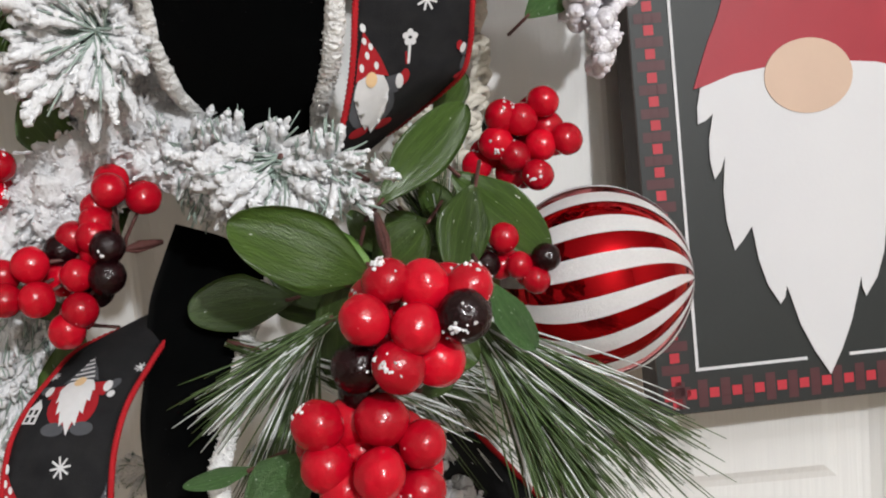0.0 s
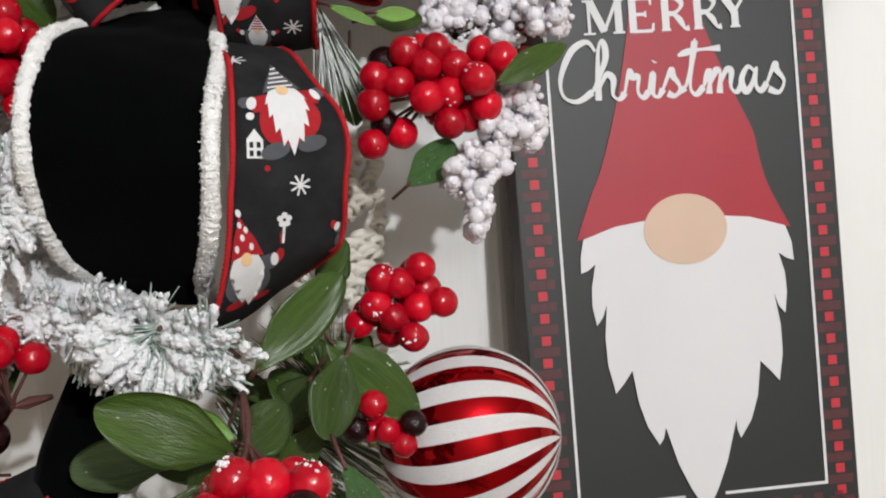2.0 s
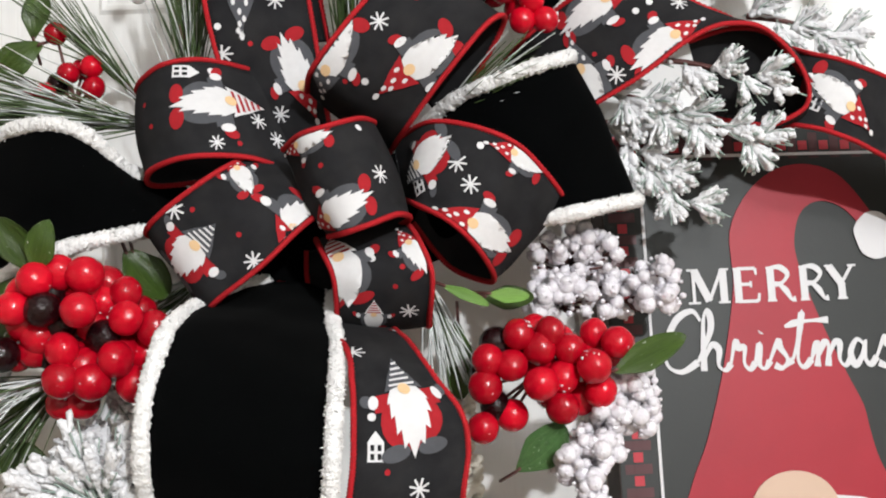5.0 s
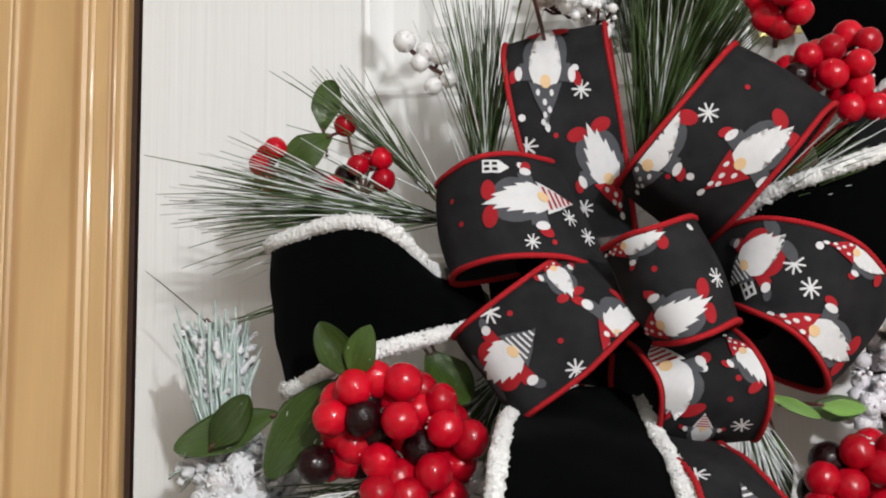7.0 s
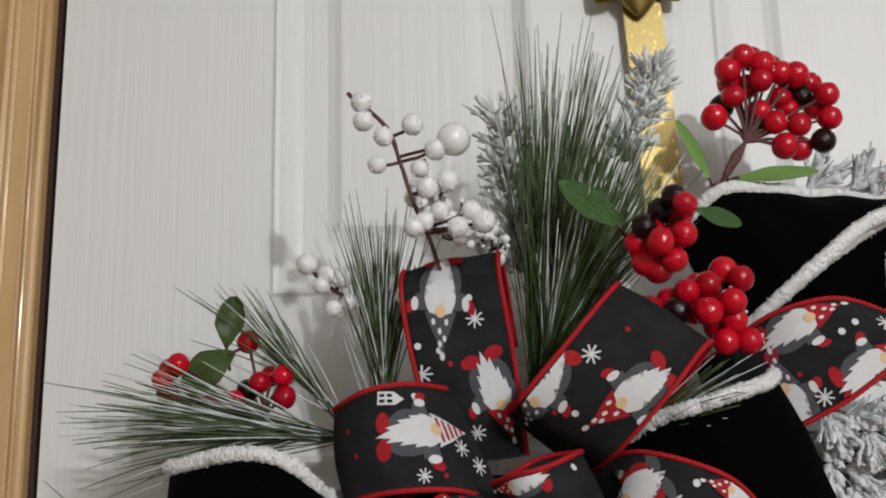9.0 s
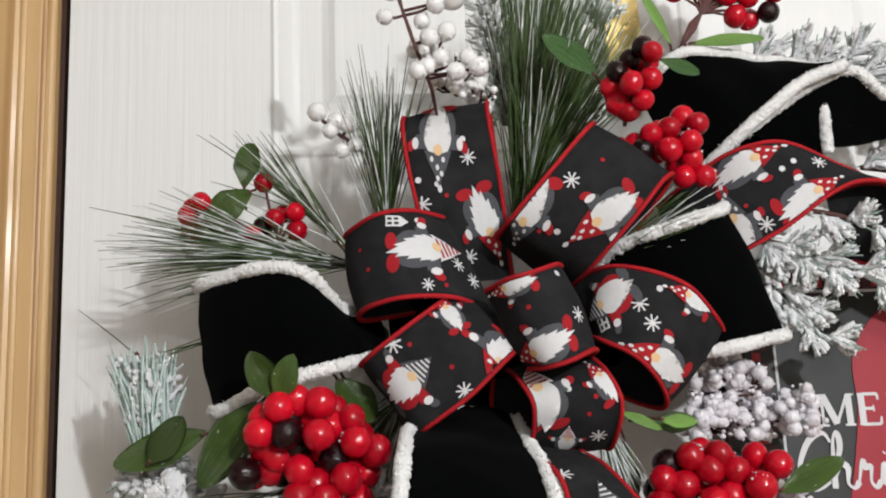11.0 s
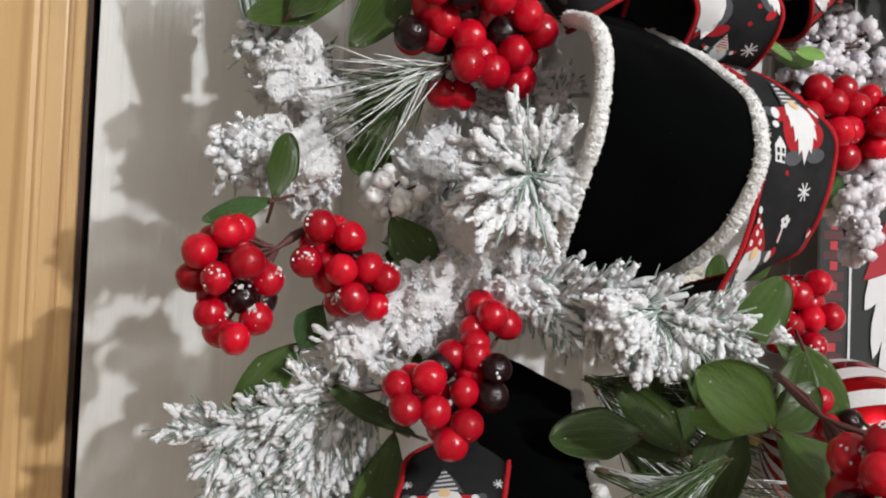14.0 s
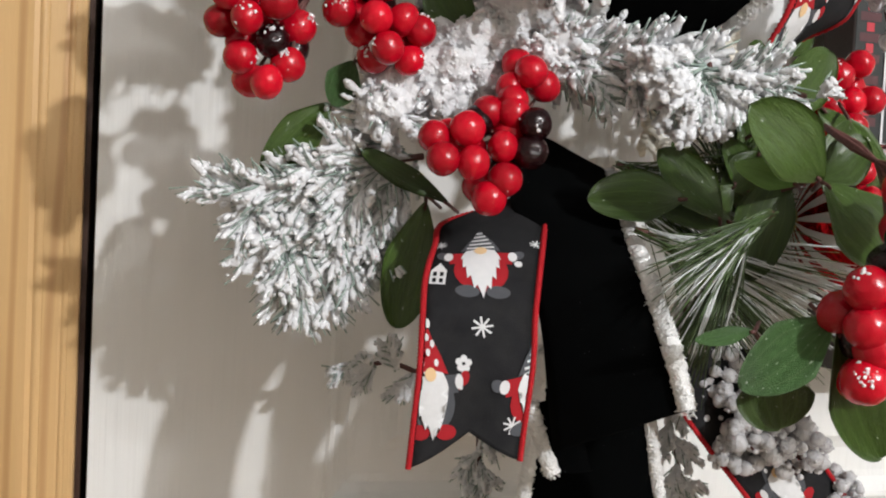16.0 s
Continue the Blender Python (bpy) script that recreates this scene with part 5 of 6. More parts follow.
berry_cluster("frosted red berry cluster on a curved brown twig", (-0.247, -0.200, 1.311), 0.0092, [(-0.253, -0.225, 1.303), (-0.236, -0.225, 1.298), (-0.259, -0.225, 1.283), (-0.241, -0.235, 1.280), (-0.225, -0.225, 1.281), (-0.215, -0.225, 1.276), (-0.234, -0.235, 1.265), (-0.220, -0.225, 1.260), (-0.238, -0.215, 1.261), (-0.245, -0.215, 1.274), (-0.243, -0.211, 1.301), (-0.254, -0.211, 1.293), (-0.247, -0.211, 1.282), (-0.234, -0.211, 1.272), (-0.222, -0.211, 1.270)],
    dark=[(-0.236, -0.211, 1.289)])
berry_cluster("glossy red berries above the printed ribbon tail", (-0.142, -0.200, 1.226), 0.0092, [(-0.159, -0.222, 1.263), (-0.165, -0.232, 1.250), (-0.143, -0.222, 1.253), (-0.165, -0.242, 1.236), (-0.178, -0.237, 1.236), (-0.194, -0.257, 1.226), (-0.210, -0.252, 1.221), (-0.173, -0.252, 1.218), (-0.207, -0.262, 1.210), (-0.191, -0.262, 1.209), (-0.172, -0.257, 1.201), (-0.180, -0.257, 1.191), (-0.156, -0.238, 1.259), (-0.165, -0.238, 1.243), (-0.199, -0.238, 1.222), (-0.166, -0.238, 1.226), (-0.187, -0.238, 1.215), (-0.180, -0.238, 1.196)],
    dark=[(-0.156, -0.252, 1.231), (-0.158, -0.252, 1.216), (-0.184, -0.238, 1.230), (-0.168, -0.238, 1.207)])
# leaves
leaf((-0.022, -0.309, 1.212), (-0.077, -0.338, 1.244), 0.035, "green", (-0.55, -1, 0.25))
leaf((-0.021, -0.310, 1.218), (-0.047, -0.310, 1.238), 0.013, "pale")
leaf((-0.032, -0.305, 1.209), (-0.066, -0.305, 1.219), 0.016, "pale")
leaf((-0.066, -0.250, 1.196), (-0.121, -0.250, 1.194), 0.029, "green", (0.1, -1, 0.2))
leaf((-0.018, -0.250, 1.240), (0.031, -0.228, 1.289), 0.029, "green", (-0.2, -1, 0.35))
leaf((0.015, -0.200, 1.284), (0.033, -0.200, 1.305), 0.019, "green")
leaf((0.022, -0.236, 1.253), (0.067, -0.250, 1.207), 0.031, "green", (0.1, -1, 0.3))
leaf((0.032, -0.250, 1.246), (0.017, -0.262, 1.204), 0.028, "green", (0.05, -1, 0.1))
leaf((0.007, -0.200, 1.225), (-0.014, -0.200, 1.202), 0.024, "green")
leaf((0.031, -0.330, 1.209), (0.049, -0.330, 1.177), 0.015, "iced")
leaf((-0.004, -0.350, 1.169), (0.012, -0.350, 1.170), 0.008, "green")
leaf((-0.003, -0.190, 1.222), (0.014, -0.190, 1.197), 0.022, "green")
leaf((-0.028, -0.285, 1.220), (-0.045, -0.290, 1.158), 0.030, "green", (-0.5, -1, 0.1))
leaf((-0.021, -0.312, 1.211), (0.022, -0.325, 1.172), 0.034, "green", (-0.3, -1, 0.3))
leaf((-0.021, -0.305, 1.213), (0.004, -0.310, 1.234), 0.026, "green", (-0.4, -1, -0.2))
leaf((-0.208, -0.200, 1.311), (-0.185, -0.210, 1.275), 0.029, "green")
leaf((-0.257, -0.200, 1.234), (-0.294, -0.200, 1.197), 0.025, "green")
leaf((-0.247, -0.210, 1.258), (-0.258, -0.210, 1.234), 0.020, "iced")
leaf((-0.187, -0.200, 1.183), (-0.239, -0.210, 1.211), 0.013, "green")
leaf((-0.279, -0.230, 1.315), (-0.273, -0.230, 1.352), 0.017, "green")
leaf((-0.279, -0.230, 1.315), (-0.316, -0.230, 1.303), 0.013, "iced")
leaf((-0.234, -0.160, 1.359), (-0.205, -0.160, 1.338), 0.027, "green")
leaf((-0.198, -0.190, 1.183), (-0.211, -0.200, 1.110), 0.033, "green")
leaf((-0.046, -0.368, 1.150), (-0.085, -0.360, 1.118), 0.030, "iced", (-0.3, -1, 0.35))
leaf((-0.064, -0.352, 1.127), (-0.056, -0.350, 1.092), 0.036, "green", (-0.3, -1, 0.2))
leaf((-0.044, -0.368, 1.146), (-0.003, -0.360, 1.082), 0.033, "green", (-0.2, -1, 0.2))
leaf((-0.076, -0.352, 1.142), (-0.106, -0.355, 1.138), 0.009, "iced")
leaf((-0.198, -0.200, 1.186), (-0.239, -0.200, 1.211), 0.013, "green")
leaf((-0.202, -0.200, 1.456), (-0.240, -0.210, 1.407), 0.029, "green")
leaf((-0.239, -0.180, 1.438), (-0.297, -0.190, 1.421), 0.024, "green")
leaf((-0.274, -0.190, 1.421), (-0.251, -0.200, 1.448), 0.020, "green")
leaf((-0.223, -0.130, 1.612), (-0.220, -0.130, 1.647), 0.020, "green")
leaf((-0.218, -0.130, 1.610), (-0.251, -0.130, 1.586), 0.025, "green")
leaf((-0.155, -0.170, 1.471), (-0.138, -0.170, 1.448), 0.019, "green")
leaf((-0.190, -0.225, 1.457), (-0.201, -0.240, 1.484), 0.020, "green", (-0.2, -1, 0.3))
leaf((-0.188, -0.228, 1.457), (-0.176, -0.240, 1.481), 0.017, "green", (0.3, -1, 0.2))
leaf((-0.133, -0.130, 1.516), (-0.129, -0.130, 1.489), 0.022, "green")
leaf((0.059, -0.170, 1.438), (0.084, -0.170, 1.435), 0.009, "pale")
leaf((0.032, -0.170, 1.444), (0.060, -0.170, 1.431), 0.008, "pale")
leaf((0.128, -0.190, 1.390), (0.169, -0.200, 1.408), 0.018, "green")
leaf((0.072, -0.170, 1.333), (0.102, -0.170, 1.358), 0.023, "iced")
leaf((0.057, -0.150, 1.437), (0.089, -0.150, 1.435), 0.015, "green")
leaf((0.042, -0.130, 1.423), (0.041, -0.130, 1.373), 0.021, "green")
leaf((0.020, -0.150, 1.269), (0.029, -0.150, 1.299), 0.017, "green")
leaf((-0.151, -0.170, 1.472), (-0.133, -0.170, 1.442), 0.025, "green")
leaf((0.024, -0.200, 1.667), (-0.009, -0.200, 1.700), 0.019, "iced")
leaf((0.067, -0.200, 1.678), (0.095, -0.200, 1.668), 0.011, "iced")
leaf((0.113, -0.120, 1.719), (0.171, -0.120, 1.723), 0.012, "pale")
leaf((0.098, -0.120, 1.716), (0.079, -0.120, 1.762), 0.009, "pale")
# iced pearls and white berries
pearl_sprig((0.118, -0.125, 1.461), 0.029, 0.020, 60, "lilac")
pearl_sprig((0.109, -0.120, 1.436), 0.022, 0.014, 40, "lilac")
pearl_sprig((0.173, -0.120, 1.441), 0.015, 0.018, 36, "lilac")
pearl_sprig((0.148, -0.115, 1.435), 0.015, 0.015, 26, "lilac")
pearl_sprig((0.146, -0.150, 1.371), 0.017, 0.021, 44, "lilac")
pearl_sprig((0.118, -0.165, 1.345), 0.017, 0.013, 36, "lilac")
pearl_sprig((0.136, -0.165, 1.370), 0.019, 0.015, 40, "lilac")
pearl_sprig((0.110, -0.175, 1.338), 0.014, 0.014, 34, "lilac")
pearl_sprig((0.114, -0.180, 1.321), 0.007, 0.010, 18, "lilac")
pearl_sprig((0.111, -0.182, 1.306), 0.004, 0.009, 12, "lilac")
pearl_sprig((0.169, -0.110, 1.441), 0.015, 0.019, 24, "lilac")
pearl_sprig((0.014, -0.200, 1.038), 0.020, 0.016, 40, "ice")
pearl_sprig((0.054, -0.200, 1.036), 0.020, 0.015, 40, "ice")
pearl_sprig((0.098, -0.190, 1.008), 0.015, 0.011, 24, "ice")
pearl_sprig((-0.020, -0.195, 1.122), 0.014, 0.022, 44, "ice")
pearl_sprig((-0.006, -0.195, 1.088), 0.015, 0.020, 44, "ice")
pearl_sprig((0.010, -0.215, 1.060), 0.017, 0.016, 50, "ice")
pearl_sprig((0.036, -0.215, 1.048), 0.020, 0.014, 50, "ice")
pearl_sprig((-0.208, -0.190, 1.326), 0.016, 0.014, 30, "white")
white_berries([((-0.126, -0.215, 1.745), 0.0065), ((-0.125, -0.215, 1.733), 0.0062), ((-0.113, -0.215, 1.723), 0.0058), ((-0.096, -0.215, 1.730), 0.0065), ((-0.117, -0.215, 1.706), 0.0055), ((-0.072, -0.215, 1.720), 0.0100), ((-0.083, -0.215, 1.714), 0.0064), ((-0.076, -0.215, 1.695), 0.0064), ((-0.088, -0.215, 1.691), 0.0064), ((-0.056, -0.215, 1.670), 0.0069), ((-0.081, -0.215, 1.677), 0.0057), ((-0.071, -0.215, 1.667), 0.0063), ((-0.063, -0.215, 1.677), 0.0057), ((-0.096, -0.215, 1.668), 0.0063), ((-0.090, -0.215, 1.671), 0.0057)], [(-0.135, -0.209, 1.753), (-0.112, -0.209, 1.731), (-0.103, -0.209, 1.706), (-0.096, -0.209, 1.683), (-0.087, -0.195, 1.662), (-0.080, -0.140, 1.645)])
white_berries([((-0.168, -0.150, 1.662), 0.0070), ((-0.155, -0.150, 1.655), 0.0063), ((-0.146, -0.150, 1.653), 0.0070), ((-0.151, -0.150, 1.633), 0.0056), ((-0.141, -0.150, 1.637), 0.0056), ((-0.159, -0.150, 1.648), 0.0056)], [(-0.172, -0.144, 1.666), (-0.156, -0.144, 1.649), (-0.136, -0.144, 1.634), (-0.124, -0.144, 1.606)])
# flocked sprays
snow_spray((-0.127, -0.215, 1.334), (-0.145, -0.262, 1.337), 0.049, 190, 0.050, "star")
snow_spray((-0.147, -0.200, 1.276), (-0.034, -0.275, 1.258), 0.027, 230, 0.034, "feather")
snow_spray((-0.047, -0.260, 1.256), (-0.011, -0.294, 1.255), 0.006, 40, 0.018, "feather")
snow_spray((-0.057, -0.250, 1.276), (-0.066, -0.265, 1.265), 0.041, 170, 0.042, "fan")
snow_spray((-0.199, -0.180, 1.209), (-0.300, -0.190, 1.176), 0.036, 270, 0.050, "feather")
snow_spray((-0.205, -0.175, 1.190), (-0.287, -0.185, 1.150), 0.030, 200, 0.046, "feather")
snow_spray((-0.215, -0.170, 1.178), (-0.268, -0.180, 1.126), 0.026, 160, 0.046, "feather")
snow_spray((-0.132, -0.150, 1.297), (-0.233, -0.200, 1.235), 0.020, 200, 0.026, "foam")
snow_spray((-0.184, -0.120, 1.293), (-0.102, -0.200, 1.268), 0.021, 180, 0.026, "foam")
snow_spray((-0.244, -0.170, 1.333), (-0.309, -0.200, 1.340), 0.016, 110, 0.022, "foam")
snow_spray((-0.223, -0.140, 1.367), (-0.293, -0.150, 1.418), 0.017, 130, 0.024, "foam")
snow_spray((-0.179, -0.160, 1.387), (-0.111, -0.200, 1.388), 0.019, 120, 0.026, "feather")
snow_spray((0.137, -0.120, 1.571), (0.238, -0.150, 1.526), 0.018, 150, 0.030, "feather")
snow_spray((0.159, -0.140, 1.585), (0.244, -0.160, 1.563), 0.013, 90, 0.026, "feather")
snow_spray((0.143, -0.120, 1.549), (0.194, -0.130, 1.491), 0.018, 120, 0.028, "feather")
snow_spray((0.169, -0.050, 1.723), (0.359, -0.060, 1.724), 0.026, 220, 0.036, "feather")
snow_spray((0.219, -0.070, 1.708), (0.361, -0.080, 1.700), 0.025, 120, 0.036, "feather")
snow_spray((0.257, -0.070, 1.631), (0.326, -0.080, 1.609), 0.018, 90, 0.030, "feather")
snow_spray((-0.284, -0.130, 1.429), (-0.292, -0.123, 1.490), 0.020, 190, 0.030, "brush")
snow_spray((-0.256, -0.130, 1.415), (-0.284, -0.150, 1.397), 0.017, 110, 0.022, "foam")
snow_spray((-0.168, -0.070, 1.054), (-0.220, -0.080, 1.062), 0.018, 80, 0.022, "feather")
snow_spray((-0.126, -0.090, 1.027), (-0.124, -0.100, 0.965), 0.018, 90, 0.022, "feather")
snow_spray((-0.005, -0.130, 1.055), (0.010, -0.140, 0.985), 0.020, 100, 0.022, "feather")
snow_spray((-0.030, -0.110, 1.661), (-0.042, -0.120, 1.771), 0.019, 120, 0.024, "sage")
snow_spray((0.041, -0.120, 1.733), (0.065, -0.130, 1.795), 0.017, 100, 0.020, "sage")
# long pine needles
pine_spray((-0.146, -0.135, 1.553), (-0.294, -0.150, 1.576), 17, 150, 0.45)
pine_spray((-0.146, -0.130, 1.560), (-0.227, -0.130, 1.651), 17, 34, 0.30)
pine_spray((-0.122, -0.130, 1.551), (-0.120, -0.150, 1.694), 15, 110, 0.25)
pine_spray((-0.027, -0.120, 1.579), (0.004, -0.150, 1.784), 15, 300, 0.12)
pine_spray((-0.020, -0.130, 1.592), (0.017, -0.160, 1.720), 20, 210, 0.12)
pine_spray((-0.012, -0.120, 1.593), (0.052, -0.140, 1.733), 17, 150, 0.20)
pine_spray((0.029, -0.130, 1.550), (0.092, -0.180, 1.583), 14, 60, 0.30)
pine_spray((-0.041, -0.300, 1.194), (-0.100, -0.315, 1.158), 15, 110, 0.40)
pine_spray((-0.048, -0.290, 1.190), (-0.087, -0.300, 1.111), 14, 90, 0.15)
pine_spray((0.024, -0.300, 1.189), (0.113, -0.300, 1.115), 13, 200, 0.25)
pine_spray((0.024, -0.300, 1.183), (0.073, -0.320, 1.098), 15, 200, 0.15)
pine_spray((-0.178, -0.205, 1.400), (-0.252, -0.255, 1.374), 22, 34, 0.80)
pine_spray((-0.185, -0.170, 1.400), (-0.240, -0.190, 1.362), 24, 150, 0.12)
pine_spray((-0.0990, -0.2620, 1.1790), (0.0150, -0.2900, 1.1520), 13, 90, 0.65)
pine_spray((0.022, -0.130, 1.453), (0.037, -0.150, 1.387), 14, 70, 0.80)
pine_spray((-0.281, -0.120, 1.477), (-0.354, -0.100, 1.544), 1, 1, 0.00)
pine_spray((-0.235, -0.150, 1.504), (-0.269, -0.150, 1.495), 10, 5, 0.00)
leaf((-0.040, -0.245, 1.185), (-0.080, -0.250, 1.223), 0.026, "green", (-0.3, -1, 0.2))
leaf((-0.030, -0.240, 1.184), (-0.079, -0.240, 1.193), 0.022, "green", (-0.3, -1, 0.3))
leaf((-0.008, -0.200, 1.204), (-0.032, -0.200, 1.178), 0.024, "green")
leaf((0.018, -0.220, 1.203), (-0.016, -0.220, 1.174), 0.020, "green")
pine_spray((-0.060, -0.170, 1.188), (0.042, -0.200, 1.103), 18, 120, 0.30)
snow_spray((-0.140, -0.130, 1.278), (-0.199, -0.160, 1.292), 0.021, 150, 0.026, "foam")
pine_spray((-0.061, -0.140, 1.212), (0.082, -0.170, 1.173), 24, 160, 0.20)
pine_spray((-0.057, -0.150, 1.205), (0.026, -0.180, 1.105), 16, 130, 0.25)
pine_spray((-0.104, -0.120, 1.469), (-0.150, -0.140, 1.417), 20, 140, 0.35)
pine_spray((-0.113, -0.130, 1.447), (-0.124, -0.150, 1.399), 18, 70, 0.40)
pine_spray((-0.111, -0.120, 1.466), (-0.132, -0.130, 1.426), 22, 90, 0.40)
pearl_sprig((-0.071, -0.165, 1.682), 0.016, 0.014, 22, "white")
pearl_sprig((-0.087, -0.200, 1.695), 0.011, 0.013, 14, "white")
pearl_sprig((-0.050, -0.150, 1.672), 0.010, 0.010, 12, "white")
snow_clump((-0.150, -0.180, 1.302), 0.030)
snow_clump((-0.118, -0.200, 1.276), 0.022)
snow_clump((-0.090, -0.212, 1.266), 0.017)
snow_clump((-0.288, -0.190, 1.339), 0.014)
snow_clump((-0.258, -0.175, 1.326), 0.016)
snow_clump((-0.151, -0.200, 1.289), 0.028)
snow_clump((-0.175, -0.200, 1.269), 0.026)
snow_clump((-0.194, -0.205, 1.257), 0.023)
snow_clump((-0.224, -0.205, 1.239), 0.018)
snow_clump((-0.265, -0.195, 1.337), 0.022)
snow_clump((-0.286, -0.190, 1.347), 0.015)
snow_clump((-0.158, -0.175, 1.283), 0.018)
snow_clump((-0.244, -0.180, 1.373), 0.016)
snow_clump((-0.267, -0.175, 1.393), 0.019)
snow_clump((-0.136, -0.215, 1.274), 0.014)
snow_clump((-0.250, -0.140, 1.372), 0.016)
snow_clump((-0.274, -0.135, 1.393), 0.017)
snow_clump((-0.121, -0.200, 1.274), 0.017)
snow_clump((-0.159, -0.160, 1.296), 0.026)
snow_clump((-0.128, -0.170, 1.286), 0.020)
snow_clump((-0.179, -0.170, 1.345), 0.021)
leaf((0.021, -0.170, 1.207), (0.006, -0.180, 1.245), 0.022, "green")
leaf((0.024, -0.160, 1.209), (0.041, -0.170, 1.241), 0.022, "green")
leaf((0.008, -0.190, 1.199), (-0.015, -0.200, 1.230), 0.024, "green")
leaf((0.033, -0.150, 1.195), (0.054, -0.160, 1.224), 0.020, "green")
leaf((-0.007, -0.180, 1.191), (0.019, -0.190, 1.215), 0.022, "green")
leaf((-0.021, -0.170, 1.204), (-0.038, -0.180, 1.231), 0.018, "green")
pine_spray((0.019, -0.150, 1.189), (-0.003, -0.170, 1.258), 26, 110, 0.15)
leaf((-0.170, -0.200, 1.276), (-0.211, -0.200, 1.289), 0.017, "green")
leaf((-0.168, -0.200, 1.264), (-0.212, -0.200, 1.264), 0.012, "green")
leaf((-0.160, -0.190, 1.245), (-0.190, -0.190, 1.221), 0.018, "green")


# ---- striped ball ----
def striped_ball(centre, radius, pole, stripes=15, twist=0.3):
    thing = empty("ball_ornament", "shiny red ball ornament with white glitter candy stripes", "ornament", centre)
    z = Vector(pole).normalized()
    x = z.cross(Vector((0, 0, 1))).normalized()
    m = Matrix((x, z.cross(x), z)).transposed().to_4x4()
    rows, cols = 64, stripes * 12
    for nm, mat, odd, lift in (("shell", BALL_RED, None, 0.0), ("stripe", BALL_WHITE, 0, 0.0005)):
        V, Fc = [], []
        for i in range(rows + 1):
            th = math.pi * i / rows
            for j in range(cols):
                ph = 2 * math.pi * j / cols + twist * math.sin(th * 0.5) * 2
                r = radius * (1 + 0.006 * math.sin(5 * ph) * math.sin(th)) + lift
                V.append(m @ Vector((r * math.sin(th) * math.cos(ph), r * math.sin(th) * math.sin(ph), r * math.cos(th))) + Vector(centre))
        for i in range(rows):
            for j in range(cols):
                if odd is None or j % 12 < 6:
                    Fc.append((i * cols + j, (i + 1) * cols + j, (i + 1) * cols + (j + 1) % cols, i * cols + (j + 1) % cols))
        link(nm, mesh(nm, V, Fc), mat, thing, "white glitter stripes" if odd == 0 else "mirror-red shell")
    tube("cap", [Vector(centre) - z * radius * 0.97, Vector(centre) - z * radius * 1.14], 0.008, BRASS, thing, 3, 18, label="ribbed gold cap")


striped_ball((0.098, -0.195, 1.182), 0.054, (0.95, -0.24, -0.03))


# ---- the sign ----
sign = empty("christmas_sign", "black wooden sign with painted gnome, check border and lettering", "sign", (0.268, -0.066, 1.31))
SIGN_AT = pose(0.268, -0.066, 1.31, 4.1 * -1, 0.0, 3.8)
SW, SH = 0.1188, 0.2450


def flat(name, shape, mat, lift, parent, label="", thick=0.0006):
    """A painted shape lying on the sign's face, x to the right and z up."""
    bm = bmesh.new()
    f = bm.faces.new([bm.verts.new((x, -lift, z)) for x, z in shape])
    f.normal_update()
    if f.normal.y > 0:
        f.normal_flip()
    r = bmesh.ops.extrude_face_region(bm, geom=[f])
    for v in r["geom"]:
        if isinstance(v, bmesh.types.BMVert):
            v.co.y -= thick
    bmesh.ops.recalc_face_normals(bm, faces=bm.faces)
    bmesh.ops.triangulate(bm, faces=[q for q in bm.faces if len(q.verts) > 4])
    ob = part(name, bm, mat, None, label, smooth=False)
    ob.parent = parent
    ob.matrix_parent_inverse = parent.matrix_basis.inverted()
    ob.matrix_basis = SIGN_AT
    return ob


bm = bmesh.new()
box(bm, -SW, SW, 0.0, 0.036, -SH, SH, 0.0012)
ob = part("board", bm, SIGN_EDGE, None, "dark brown board edge", smooth=False)
ob.parent, ob.matrix_parent_inverse, ob.matrix_basis = sign, sign.matrix_basis.inverted(), SIGN_AT
rect = lambda x0, x1, z0, z1: [(x0, z0), (x1, z0), (x1, z1), (x0, z1)]
face = flat("face", rect(-SW + 0.001, SW - 0.001, -SH + 0.001, SH - 0.001), SIGN_BLACK, 0.0002, sign, "charcoal painted front")
# check border: bright squares in the middle row, dim ones either side
CELL = 0.0078
for side in range(4):
    V, Fc, slots = [], [], []
    across = side < 2
    length = (SW if across else SH) - 0.004
    n = int(2 * length / CELL)
    for i in range(n):
        for row in range(3):
            if (i % 2 == 0) != (row == 1) and row != 1:
                continue
            if row == 1 and i % 2:
                dim = True
            else:
                dim = row != 1
            a = -length + (i + 0.5) * 2 * length / n
            b = (SH if across else SW) - 0.0045 - (row + 0.5) * CELL * 0.78
            b *= -1 if side % 2 else 1
            x, z = (a, b) if across else (b, a)
            h = CELL * 0.43
            k = len(V)
            V += [(x - h, -0.0012, z - h), (x + h, -0.0012, z - h), (x + h, -0.0012, z + h), (x - h, -0.0012, z + h)]
            Fc.append((k, k + 1, k + 2, k + 3))
            slots.append(1 if dim else 0)
    ob = link("check_border", mesh("check_border", V, Fc, slots), [SIGN_PLAID, SIGN_PLAID_DIM], None, "red and black buffalo check border", smooth=False)
    ob.parent, ob.matrix_parent_inverse, ob.matrix_basis = sign, sign.matrix_basis.inverted(), SIGN_AT
LX0, LX1, LZ0, LZ1, LW = -0.0912, 0.0948, -0.2158, 0.226, 0.0021
flat("border_line", rect(LX0, LX0 + LW, LZ0, LZ1), SIGN_WHITE, 0.0014, sign, "thin white border line")
flat("border_line", rect(LX1 - LW, LX1, LZ0, 0.14), SIGN_WHITE, 0.0014, sign)
